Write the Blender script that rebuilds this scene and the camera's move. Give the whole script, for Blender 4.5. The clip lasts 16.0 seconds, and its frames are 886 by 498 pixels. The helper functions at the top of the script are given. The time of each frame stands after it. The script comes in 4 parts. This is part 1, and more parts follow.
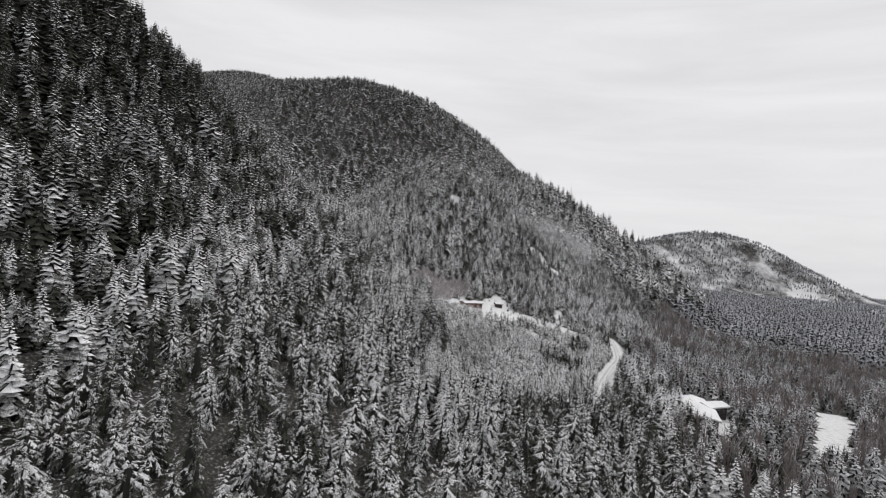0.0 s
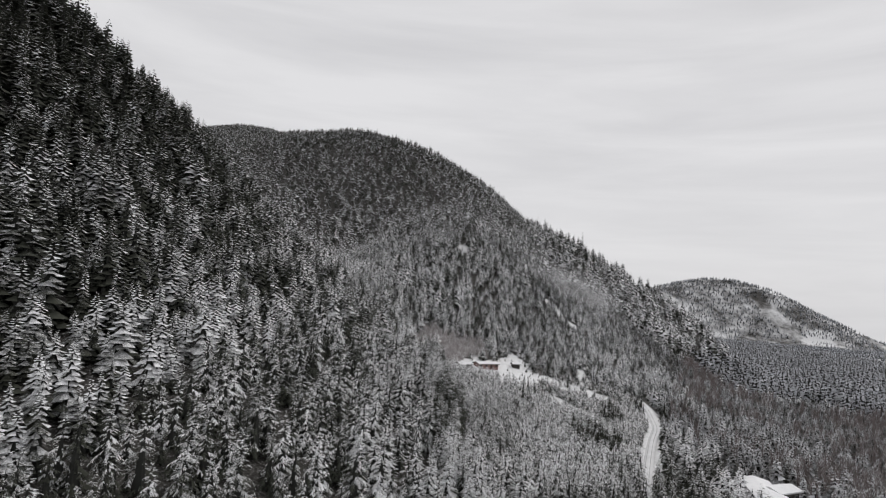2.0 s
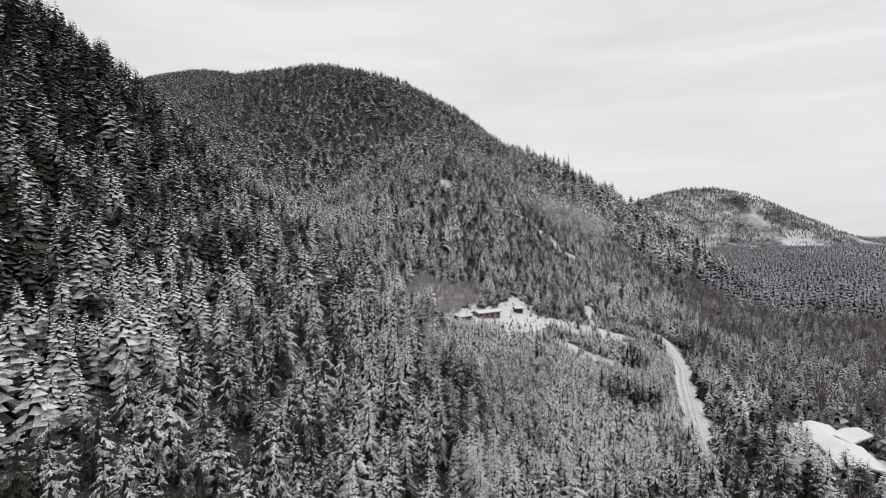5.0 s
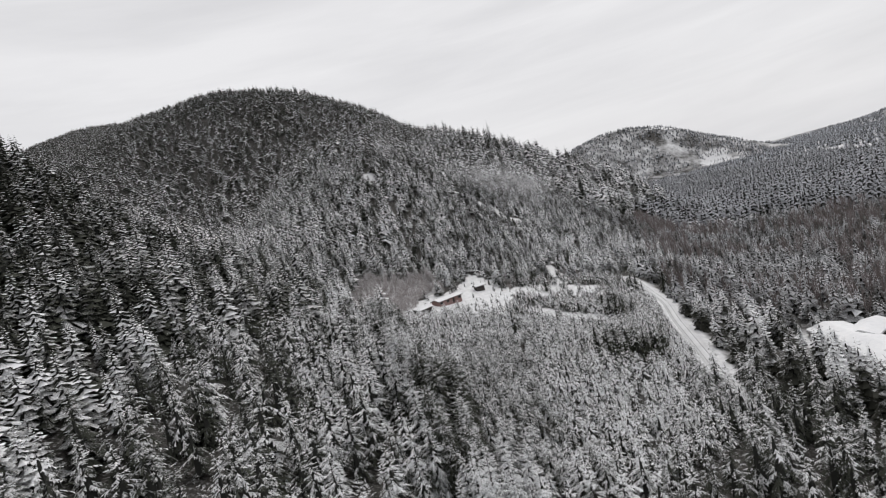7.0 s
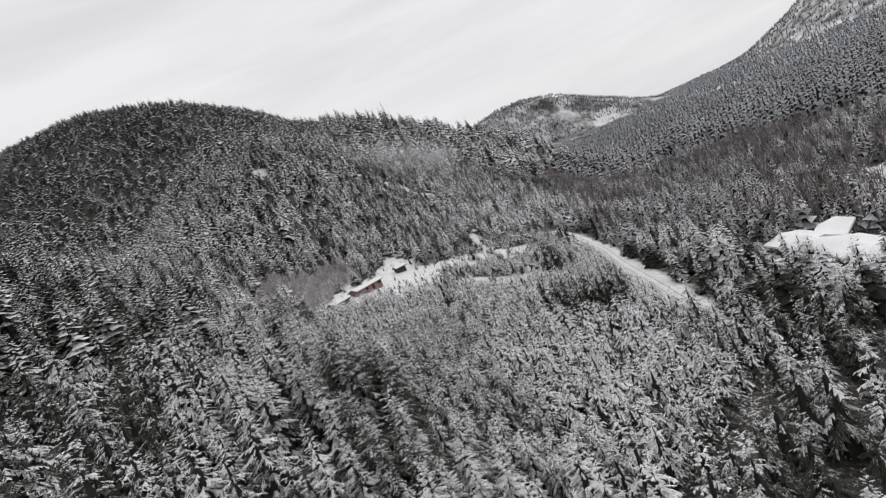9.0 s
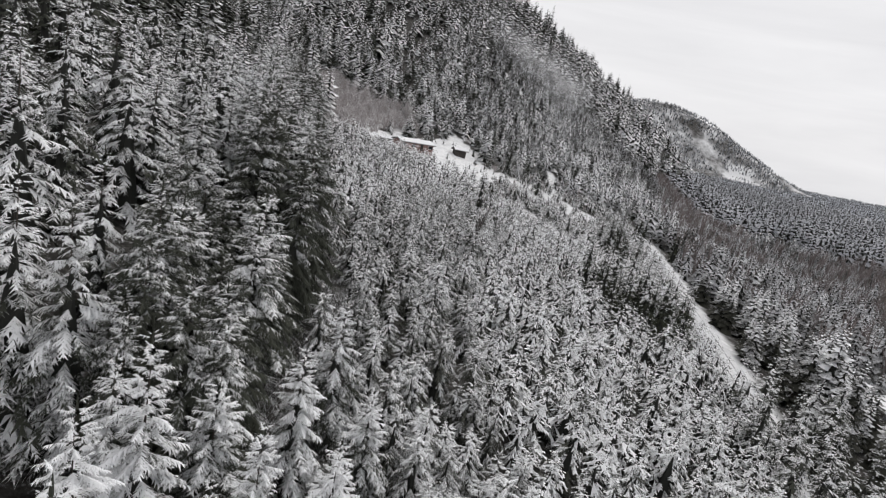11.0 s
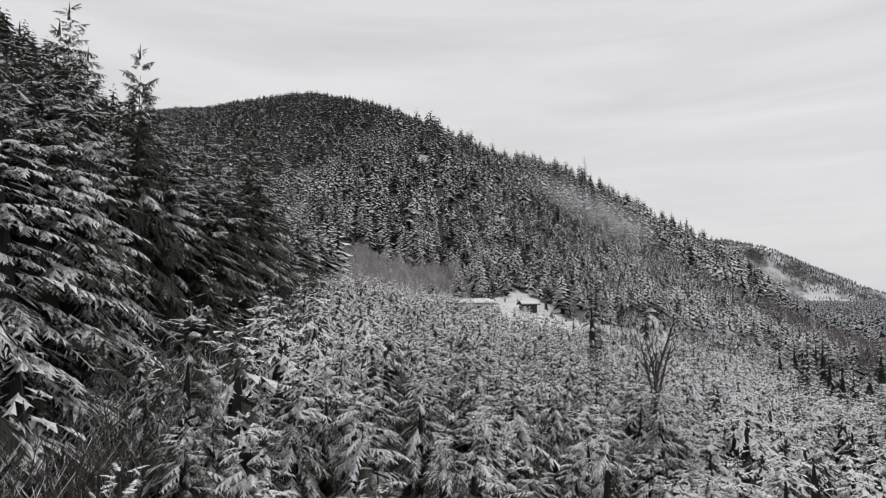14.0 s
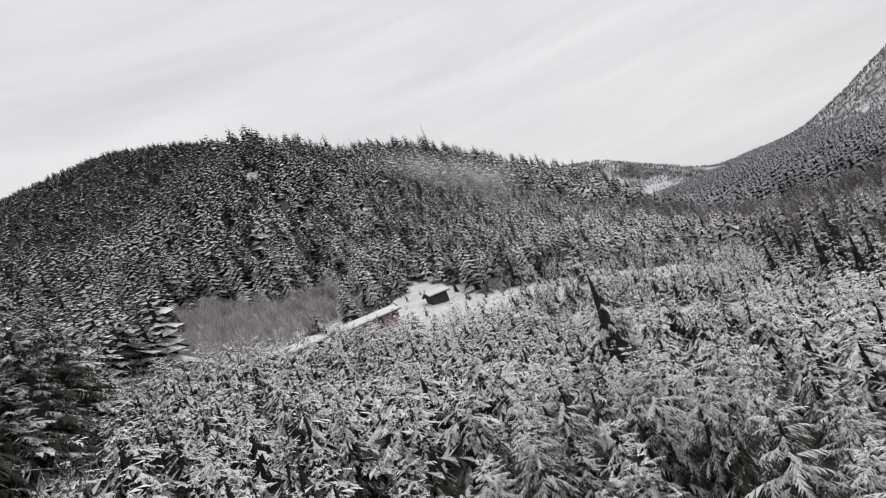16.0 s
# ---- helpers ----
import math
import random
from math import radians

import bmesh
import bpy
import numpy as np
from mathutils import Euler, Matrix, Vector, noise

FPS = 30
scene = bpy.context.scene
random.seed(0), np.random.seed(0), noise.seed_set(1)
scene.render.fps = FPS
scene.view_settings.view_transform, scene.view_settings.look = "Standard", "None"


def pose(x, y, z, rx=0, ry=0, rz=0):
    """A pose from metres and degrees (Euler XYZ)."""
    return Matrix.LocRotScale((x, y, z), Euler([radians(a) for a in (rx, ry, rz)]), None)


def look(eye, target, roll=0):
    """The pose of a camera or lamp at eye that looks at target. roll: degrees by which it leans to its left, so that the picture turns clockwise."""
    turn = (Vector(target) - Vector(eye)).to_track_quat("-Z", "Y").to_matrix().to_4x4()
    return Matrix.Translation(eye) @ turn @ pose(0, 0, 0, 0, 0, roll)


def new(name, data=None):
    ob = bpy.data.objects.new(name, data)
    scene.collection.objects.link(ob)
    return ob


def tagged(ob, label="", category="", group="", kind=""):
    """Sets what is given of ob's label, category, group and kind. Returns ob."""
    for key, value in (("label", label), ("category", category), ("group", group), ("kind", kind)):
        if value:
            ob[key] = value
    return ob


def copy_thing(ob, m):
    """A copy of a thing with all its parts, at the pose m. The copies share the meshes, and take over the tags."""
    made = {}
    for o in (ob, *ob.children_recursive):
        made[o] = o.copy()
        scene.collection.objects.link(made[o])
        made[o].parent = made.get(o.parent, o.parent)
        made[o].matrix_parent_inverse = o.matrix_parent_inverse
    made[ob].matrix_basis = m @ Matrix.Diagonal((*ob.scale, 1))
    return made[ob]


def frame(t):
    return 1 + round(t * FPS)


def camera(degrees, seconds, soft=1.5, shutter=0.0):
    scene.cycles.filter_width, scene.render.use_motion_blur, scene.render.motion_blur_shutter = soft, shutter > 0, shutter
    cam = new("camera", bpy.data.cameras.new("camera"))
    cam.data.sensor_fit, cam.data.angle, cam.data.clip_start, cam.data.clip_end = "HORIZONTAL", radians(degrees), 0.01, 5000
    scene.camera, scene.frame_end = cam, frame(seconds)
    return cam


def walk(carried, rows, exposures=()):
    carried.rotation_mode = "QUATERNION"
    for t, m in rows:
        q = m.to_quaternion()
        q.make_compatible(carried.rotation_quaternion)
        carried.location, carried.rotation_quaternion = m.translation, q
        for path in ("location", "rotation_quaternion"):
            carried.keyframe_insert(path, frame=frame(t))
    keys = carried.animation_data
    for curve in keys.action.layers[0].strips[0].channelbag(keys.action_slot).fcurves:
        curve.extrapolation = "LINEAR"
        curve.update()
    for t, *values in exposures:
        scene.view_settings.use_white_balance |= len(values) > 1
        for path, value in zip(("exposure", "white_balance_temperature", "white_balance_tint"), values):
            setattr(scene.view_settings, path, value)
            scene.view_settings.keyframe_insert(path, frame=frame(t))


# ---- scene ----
cam = camera(74.0, 16.0, soft=1.1)
PATH = [
    (0, (-0.00, -0.00, 70.00), (-0.29, 100.00, 70.16), 5.32),
    (0.5, (-1.06, 8.11, 68.97), (-3.65, 107.96, 73.73), 4.49),
    (1, (-1.83, 15.73, 69.05), (-5.55, 115.28, 77.74), 3.91),
    (1.5, (-2.76, 22.94, 70.53), (-5.70, 122.50, 79.34), 4.11),
    (2, (-3.80, 29.91, 72.33), (-5.40, 129.53, 80.87), 4.61),
    (2.5, (-4.77, 36.13, 74.85), (-5.35, 136.02, 79.45), 4.87),
    (3, (-5.73, 42.13, 77.13), (-5.55, 142.13, 77.60), 5.12),
    (3.5, (-6.66, 48.08, 78.67), (-6.28, 148.07, 77.03), 5.18),
    (3.7, (-7.03, 50.37, 78.92), (-6.48, 150.36, 77.16), 5.08),
    (5.8, (-7.72, 77.96, 77.00), (-3.09, 177.79, 73.25), -6.46),
    (6, (-7.71, 80.55, 76.60), (-2.21, 180.32, 72.64), -7.81),
    (6.5, (-7.49, 87.30, 75.21), (0.18, 186.91, 70.94), -10.89),
    (7, (-6.96, 94.30, 73.51), (4.91, 193.47, 68.65), -14.77),
    (7.5, (-6.38, 101.31, 71.70), (11.28, 199.53, 65.29), -19.01),
    (8, (-5.41, 108.16, 69.72), (17.08, 205.23, 61.33), -22.74),
    (8.2, (-5.11, 110.67, 69.00), (19.39, 207.17, 59.66), -24.36),
    (10.3, (1.40, 141.00, 57.75), (26.70, 236.00, 39.42), -8.04),
    (10.5, (2.63, 144.06, 56.57), (24.21, 239.39, 35.41), -0.63),
    (11, (5.11, 150.76, 54.02), (20.20, 246.87, 30.91), 12.23),
    (11.5, (7.27, 157.71, 51.18), (17.90, 254.17, 27.06), 21.73),
    (12, (9.03, 164.89, 48.60), (16.23, 262.91, 30.12), 20.95),
    (12.5, (10.07, 172.39, 46.51), (11.54, 272.04, 38.34), 18.54),
    (13, (10.43, 180.94, 45.03), (9.33, 280.90, 42.57), 17.09),
    (13.5, (10.26, 189.51, 44.15), (8.70, 289.36, 49.48), 10.94),
    (14, (9.72, 197.73, 43.85), (11.77, 297.43, 51.33), -0.10),
    (14.5, (8.95, 205.99, 44.50), (16.41, 305.38, 52.63), -9.83),
    (15, (9.16, 213.41, 45.31), (26.71, 311.67, 51.46), -24.53),
    (15.5, (9.58, 221.65, 45.93), (33.69, 318.67, 48.27), -30.91),
    (16, (10.67, 228.96, 46.14), (34.03, 326.16, 48.63), -20.95),
]
EXPOSURES = [(0.0, 0.03), (1.5, -0.13), (2.2, -0.10), (3.0, 0.0), (5.8, 0.03), (8.2, 0.03), (10.3, 0.13), (12.0, 0.11), (13.0, 0.03), (14.0, -0.09), (14.5, -0.09), (15.5, -0.03), (16.0, 0.0)]
walk(cam, [(t, look(eye, target, roll)) for t, eye, target, roll in PATH], EXPOSURES)

# ---- overcast winter light ----
world = bpy.data.worlds.new("overcast_sky")
scene.world = world
world.use_nodes = True
wt = world.node_tree
wt.nodes.clear()


def wnode(kind):
    return wt.nodes.new(kind)


w_out = wnode("ShaderNodeOutputWorld")
w_bg = wnode("ShaderNodeBackground")
w_sky = wnode("ShaderNodeTexSky")
w_sky.sky_type, w_sky.sun_disc = "NISHITA", False
w_sky.sun_elevation, w_sky.sun_rotation = radians(58), radians(35)
w_sky.air_density, w_sky.dust_density = 1.0, 4.0
w_co = wnode("ShaderNodeTexCoord")
w_map = wnode("ShaderNodeMapping")
w_map.inputs["Scale"].default_value = (1.2, 1.2, 9.0)
w_map.inputs["Rotation"].default_value = (0.03, 0.05, 0.4)
w_n = wnode("ShaderNodeTexNoise")
w_n.inputs["Scale"].default_value, w_n.inputs["Detail"].default_value, w_n.inputs["Roughness"].default_value = 1.7, 7.0, 0.55
w_n.inputs["Distortion"].default_value = 0.35
w_ramp = wnode("ShaderNodeValToRGB")
w_ramp.color_ramp.elements[0].position, w_ramp.color_ramp.elements[0].color = 0.28, (6.95, 6.92, 7.1, 1)
w_ramp.color_ramp.elements[1].position, w_ramp.color_ramp.elements[1].color = 0.66, (8.25, 8.2, 8.35, 1)
w_mix = wnode("ShaderNodeMix")
w_mix.data_type = "RGBA"
w_mix.inputs["Factor"].default_value = 0.97
wt.links.new(w_co.outputs["Generated"], w_map.inputs["Vector"])
wt.links.new(w_map.outputs["Vector"], w_n.inputs["Vector"])
wt.links.new(w_n.outputs["Fac"], w_ramp.inputs["Fac"])
wt.links.new(w_sky.outputs["Color"], w_mix.inputs["A"])
wt.links.new(w_ramp.outputs["Color"], w_mix.inputs["B"])
wt.links.new(w_mix.outputs["Result"], w_bg.inputs["Color"])
w_bg.inputs["Strength"].default_value = 0.1
wt.links.new(w_bg.outputs["Background"], w_out.inputs["Surface"])

sun = new("sun", bpy.data.lights.new("sun", "SUN"))
sun.data.energy, sun.data.angle, sun.data.color = 1.15, radians(40), (1.0, 0.97, 0.93)
sun.matrix_world = look((0, 0, 500), (-160, -230, 50))


# ---- materials ----
def material(name, rough=0.8):
    m = bpy.data.materials.new(name)
    m.use_nodes = True
    t = m.node_tree
    bsdf = t.nodes["Principled BSDF"]
    bsdf.inputs["Roughness"].default_value = rough
    bsdf.inputs["Specular IOR Level"].default_value = 0.25
    return m, t, bsdf


def noise_node(t, scale, detail=3.0, rough=0.55, vector=None):
    n = t.nodes.new("ShaderNodeTexNoise")
    n.inputs["Scale"].default_value, n.inputs["Detail"].default_value, n.inputs["Roughness"].default_value = scale, detail, rough
    if vector:
        t.links.new(vector, n.inputs["Vector"])
    return n


def ramp_node(t, fac, stops):
    r = t.nodes.new("ShaderNodeValToRGB")
    while len(r.color_ramp.elements) < len(stops):
        r.color_ramp.elements.new(0.5)
    for e, (p, c) in zip(r.color_ramp.elements, stops):
        e.position, e.color = p, (*c, 1) if len(c) == 3 else c
    t.links.new(fac, r.inputs["Fac"])
    return r


def mix_node(t, fac, a, b):
    m = t.nodes.new("ShaderNodeMix")
    m.data_type = "RGBA"
    for key, v in (("Factor", fac), ("A", a), ("B", b)):
        if isinstance(v, (int, float)):
            m.inputs[key].default_value = v
        elif isinstance(v, tuple):
            m.inputs[key].default_value = (*v, 1)
        else:
            t.links.new(v, m.inputs[key])
    return m.outputs["Result"]


def math_node(t, op, a, b=0.0, c=None):
    m = t.nodes.new("ShaderNodeMath")
    m.operation = op
    for i, v in enumerate((a, b, c)):
        if v is None:
            continue
        if isinstance(v, (int, float)):
            m.inputs[i].default_value = v
        else:
            t.links.new(v, m.inputs[i])
    return m.outputs[0]


def bump_node(t, bsdf, height, strength, distance):
    b = t.nodes.new("ShaderNodeBump")
    b.inputs["Strength"].default_value, b.inputs["Distance"].default_value = strength, distance
    t.links.new(height, b.inputs["Height"])
    t.links.new(b.outputs["Normal"], bsdf.inputs["Normal"])


def snowy(name, dark, light, cover, sharp, grain, patch, tone=(0.84, 0.845, 0.86), lean=0.35, own=False):
    """Needles with snow lying on what faces up. cover: share of snow; grain, patch: the two scales of its clumps, per metre."""
    m, t, bsdf = material(name, 0.85)
    geo = t.nodes.new("ShaderNodeNewGeometry")
    sep = t.nodes.new("ShaderNodeSeparateXYZ")
    t.links.new(geo.outputs["Normal"], sep.inputs[0])
    fine = noise_node(t, grain, 4.0, 0.65, geo.outputs["Position"])
    broad = noise_node(t, patch, 2.0, 0.5, geo.outputs["Position"])
    a = math_node(t, "MULTIPLY_ADD", sep.outputs["Z"], lean, fine.outputs["Fac"])
    a = math_node(t, "MULTIPLY_ADD", broad.outputs["Fac"], 0.7, a)
    if own:
        info = t.nodes.new("ShaderNodeObjectInfo")
        a = math_node(t, "ADD", a, math_node(t, "MULTIPLY_ADD", info.outputs["Random"], 0.24, -0.12))
    load = t.nodes.new("ShaderNodeAttribute")
    load.attribute_name = "snow_load"
    a = math_node(t, "MULTIPLY_ADD", load.outputs["Fac"], 0.22, a)
    r = ramp_node(t, math_node(t, "SUBTRACT", a, 1.0 - cover), [(0.30, (0, 0, 0)), (0.30 + sharp, (1, 1, 1))])
    hue = noise_node(t, patch * 0.6, 2.0, 0.5, geo.outputs["Position"])
    needles = mix_node(t, hue.outputs["Fac"], dark, light)
    t.links.new(mix_node(t, r.outputs["Color"], needles, tone), bsdf.inputs["Base Color"])
    return m


DEEP, PALE = (0.030, 0.034, 0.026), (0.062, 0.064, 0.050)
NEEDLES = snowy("snowy_needles", DEEP, PALE, -0.09, 0.32, 7.0, 0.50, lean=1.0, own=True)
# little snow on the edge firs; this also paints the shade of the forest wall
EDGE_NEEDLES = snowy("shaded_edge_needles", DEEP, PALE, -0.37, 0.28, 6.0, 0.6, lean=0.95, own=True)
YOUNG = snowy("frosted_young_needles", (0.045, 0.048, 0.040), (0.085, 0.085, 0.070), -0.06, 0.36, 11.0, 0.35, lean=0.85, own=True)
# blue-grey needles and dull snow: distance haze mixed into the tree colours
PALE_NEEDLES = snowy("hazed_mountain_needles", (0.14, 0.150, 0.168), (0.21, 0.223, 0.245), 0.72, 0.6, 0.4, 0.02, tone=(0.45, 0.47, 0.505), lean=0.30)
VALLEY_NEEDLES = snowy("frosted_valley_needles", (0.040, 0.042, 0.040), (0.085, 0.080, 0.074), 0.26, 0.55, 2.6, 0.07, tone=(0.62, 0.63, 0.65), lean=0.45)
# grey, low-contrast colours carry the haze over the far plain
PLAIN_NEEDLES = snowy("hazed_plain_needles", (0.085, 0.090, 0.096), (0.14, 0.145, 0.155), 0.70, 0.70, 1.2, 0.02, tone=(0.40, 0.412, 0.435), lean=0.20)
VALLEY_NEAR = snowy("frosted_lane_needles", (0.022, 0.025, 0.019), (0.05, 0.048, 0.038), -0.16, 0.30, 4.0, 0.12, lean=0.80)
YOUNG_FAR = snowy("frosted_plantation_needles", (0.045, 0.048, 0.040), (0.085, 0.085, 0.070), 0.13, 0.32, 6.0, 0.25, lean=0.75)
SPUR_NEEDLES = snowy("sparsely_snowed_needles", DEEP, PALE, -0.22, 0.30, 4.0, 0.10, lean=0.80)
MID_NEEDLES = snowy("snowy_slope_needles", DEEP, PALE, -0.06, 0.34, 4.5, 0.14, lean=0.80)
FAR_NEEDLES = snowy("snowy_far_needles", DEEP, PALE, 0.10, 0.40, 1.3, 0.06, lean=0.72)
DARK_NEEDLES = snowy("dark_cedar_needles", (0.018, 0.022, 0.014), (0.035, 0.038, 0.022), -0.20, 0.20, 4.0, 0.4, lean=0.75, own=True)
# snowless dark colour for inner twigs and for the shade between the boughs
INNER = bpy.data.materials.new("inner_twig_shade")
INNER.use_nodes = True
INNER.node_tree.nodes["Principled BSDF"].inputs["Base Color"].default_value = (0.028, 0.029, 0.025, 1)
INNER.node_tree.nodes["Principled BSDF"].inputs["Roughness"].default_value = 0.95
ALDER_TWIGS = snowy("alder_twigs", (0.29, 0.262, 0.256), (0.42, 0.385, 0.378), 0.46, 0.4, 5.0, 0.3)
TWIGS = snowy("bare_twigs", (0.16, 0.135, 0.13), (0.25, 0.218, 0.212), 0.28, 0.3, 5.0, 0.3)
GREY_TWIGS = snowy("grey_brush", (0.08, 0.075, 0.068), (0.15, 0.14, 0.13), 0.34, 0.25, 5.0, 0.3, lean=0.5)


def plain(name, a, b, scale, rough=0.8, bump=0.0, detail=5.0):
    m, t, bsdf = material(name, rough)
    geo = t.nodes.new("ShaderNodeNewGeometry")
    n = noise_node(t, scale, detail, 0.6, geo.outputs["Position"])
    n2 = noise_node(t, scale * 0.13, 2.0, 0.5, geo.outputs["Position"])
    f = math_node(t, "MULTIPLY_ADD", n2.outputs["Fac"], 0.5, math_node(t, "MULTIPLY", n.outputs["Fac"], 0.5))
    t.links.new(ramp_node(t, f, [(0.32, a), (0.66, b)]).outputs["Color"], bsdf.inputs["Base Color"])
    if bump:
        bump_node(t, bsdf, n.outputs["Fac"], 0.6, bump)
    return m


SNOW = plain("snow", (0.66, 0.67, 0.69), (0.80, 0.80, 0.81), 0.8, 0.7, 0.08)
ROAD_SNOW = plain("packed_road_snow", (0.52, 0.525, 0.54), (0.70, 0.70, 0.71), 1.2, 0.6, 0.03)
RUT = plain("wet_wheel_track", (0.20, 0.20, 0.20), (0.42, 0.42, 0.43), 0.7, 0.5, 0.02)
BARK = plain("fir_bark", (0.035, 0.028, 0.024), (0.09, 0.075, 0.065), 6.0, 0.9, 0.02)
DEAD_WOOD = plain("dead_wood", (0.045, 0.04, 0.038), (0.10, 0.09, 0.085), 5.0, 0.9, 0.02)
DARK_BOARDS = plain("dark_boards", (0.03, 0.027, 0.025), (0.075, 0.065, 0.06), 3.0, 0.75, 0.01)
RED_BOARDS = plain("red_brown_boards", (0.19, 0.115, 0.105), (0.30, 0.195, 0.18), 2.0, 0.75, 0.01)
GREY_BOARDS = plain("grey_boards", (0.16, 0.15, 0.145), (0.26, 0.25, 0.24), 2.0, 0.75, 0.01)
GLASS, _t, _b = material("window_glass", 0.06)
_b.inputs["Base Color"].default_value = (0.02, 0.022, 0.025, 1)
_b.inputs["Specular IOR Level"].default_value = 0.6

# snow and brush under the trees: white in the open, dark litter where stems stand thick, whitened far off as by haze
FLOOR, _t, _b = material("forest_ground", 0.85)
_g = _t.nodes.new("ShaderNodeNewGeometry")
_n1 = noise_node(_t, 0.5, 6.0, 0.65, _g.outputs["Position"])
_n2 = noise_node(_t, 0.035, 3.0, 0.5, _g.outputs["Position"])
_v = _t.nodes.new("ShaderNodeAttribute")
_v.attribute_name = "snow_and_haze"
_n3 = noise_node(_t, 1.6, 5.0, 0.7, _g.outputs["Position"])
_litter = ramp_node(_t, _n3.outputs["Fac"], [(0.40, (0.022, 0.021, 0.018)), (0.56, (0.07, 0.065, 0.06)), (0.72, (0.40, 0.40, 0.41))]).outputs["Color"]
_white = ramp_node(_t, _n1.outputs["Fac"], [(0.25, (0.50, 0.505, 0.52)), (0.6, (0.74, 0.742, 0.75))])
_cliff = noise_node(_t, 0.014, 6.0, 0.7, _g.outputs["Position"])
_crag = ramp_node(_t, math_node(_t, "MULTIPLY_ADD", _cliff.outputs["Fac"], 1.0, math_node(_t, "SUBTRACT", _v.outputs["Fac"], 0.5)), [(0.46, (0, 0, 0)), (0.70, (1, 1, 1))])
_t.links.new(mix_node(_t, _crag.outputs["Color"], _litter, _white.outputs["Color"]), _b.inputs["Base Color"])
bump_node(_t, _b, _n1.outputs["Fac"], 0.6, 0.25)

# ---- the lie of the land ----
# hills: centre x, y, height, half widths, turn
HILLS = [
    (-67.8, 1344.6, 288.0, 230.7, 307.7, 61.2), (96.3, 796.8, 164.0, 100.2, 243.5, 8.4), (267.3, 724.6, 67.0, 71.9, 59.7, -52.7),
    (-628.2, 1968.1, 244.9, 230.3, 442.5, 32.7), (-245.3, 231.9, 86.5, 219.2, 59.5, 50.8), (-310.1, 230.3, 87.8, 367.5, 142.3, -5.5),
    (-32.9, 626.9, 98.1, 59.7, 152.5, 197.2),
]
FAR_HILLS = [
    (1186.0, 2408.3, 239.2, 321.9, 149.5, -12.4), (689.7, 2287.6, 160.7, 310.8, 162.6, 12.9), (2988.3, 2042.5, 410.0, 589.2, 424.8, 47.6),
    (2602.0, 3276.4, 52.2, 899.5, 264.9, 4.5),
]
VALLEY = (-49.67, 0.384, -15.6, 0.201, 94.3)


def wave(x, y):
    """Small unevenness of the ground."""
    return (np.sin(x / 37.0 + 1.3) * np.sin(y / 43.0 + 0.4) + 0.6 * np.sin(x / 17.0 + y / 23.0) + 0.35 * np.sin(x / 9.0 - y / 11.0 + 2.0))


def ground_z(x, y):
    x, y = np.asarray(x, float), np.asarray(y, float)
    u = (VALLEY[2] + VALLEY[3] * (y - 200) - x) / VALLEY[4]
    z = VALLEY[0] + VALLEY[1] * VALLEY[4] * np.logaddexp(0, u)
    z = 600 - np.logaddexp(0, (600 - z) / 40) * 40
    for cx, cy, height, sx, sy, turn in HILLS + FAR_HILLS:
        c, s = math.cos(radians(turn)), math.sin(radians(turn))
        a, b = (c * (x - cx) + s * (y - cy)) / sx, (-s * (x - cx) + c * (y - cy)) / sy
        z = z + height * np.exp(-0.5 * (a * a + b * b))
    z = 6 + np.logaddexp(0, (z - 6) / 6) * 6
    far = np.clip((np.hypot(x - 20, y - 250) - 150) / 400, 0, 1)
    return z + wave(x, y) * (0.25 + 2.0 * far)


def gz(x, y):
    return float(ground_z(x, y))


def inside(x, y, corners):
    """Which of the places lie inside the outline."""
    hit = np.zeros(np.shape(x), bool)
    for (x0, y0), (x1, y1) in zip(corners, corners[1:] + corners[:1]):
        if y0 != y1:
            hit ^= ((y0 > y) != (y1 > y)) & (x < (x1 - x0) * (y - y0) / (y1 - y0) + x0)
    return hit


def off_line(x, y, line):
    """How far the places lie from a line of corners."""
    best = np.full(np.shape(x), 1e9)
    for (x0, y0), (x1, y1) in zip(line, line[1:]):
        dx, dy = x1 - x0, y1 - y0
        k = np.clip(((x - x0) * dx + (y - y0) * dy) / (dx * dx + dy * dy), 0, 1)
        best = np.minimum(best, np.hypot(x - x0 - k * dx, y - y0 - k * dy))
    return best


ROAD_LINE = [(53, 193), (58, 207), (63, 221), (70, 240), (82, 272), (94, 301), (102, 335), (105, 356)]
YARD = [(-1, 312), (2, 324), (11, 346), (24, 353), (34, 374), (41, 366), (44, 348), (46, 334), (34, 300), (14, 300)]
FIELDS = [
    [(44, 347), (62, 350), (88, 341), (81, 320), (66, 329), (46, 329)],
    [(43, 314), (49, 299), (58, 285), (68, 284), (64, 291), (54, 303), (48, 318)],
    [(76, 382), (79.5, 382), (74, 347), (69, 347)],
]
STRIP = [(57, 500), (65, 503), (80, 493), (93, 462), (87, 457), (73, 480)]
SLIDE = [(-6, 506), (6, 512), (12, 494), (2, 490)]
HOUSE_YARD = [(88, 203), (96, 236), (106, 241), (116, 230), (110, 208), (100, 197)]
EAST_STRIP = [(122, 192), (136, 194), (172, 236), (204, 286), (190, 292), (160, 246)]
ALDER_GROUND = [(-7, 283), (-1, 297), (3, 312), (9, 346), (20, 354), (16, 374), (-15, 374), (-20, 342), (-15, 300)]


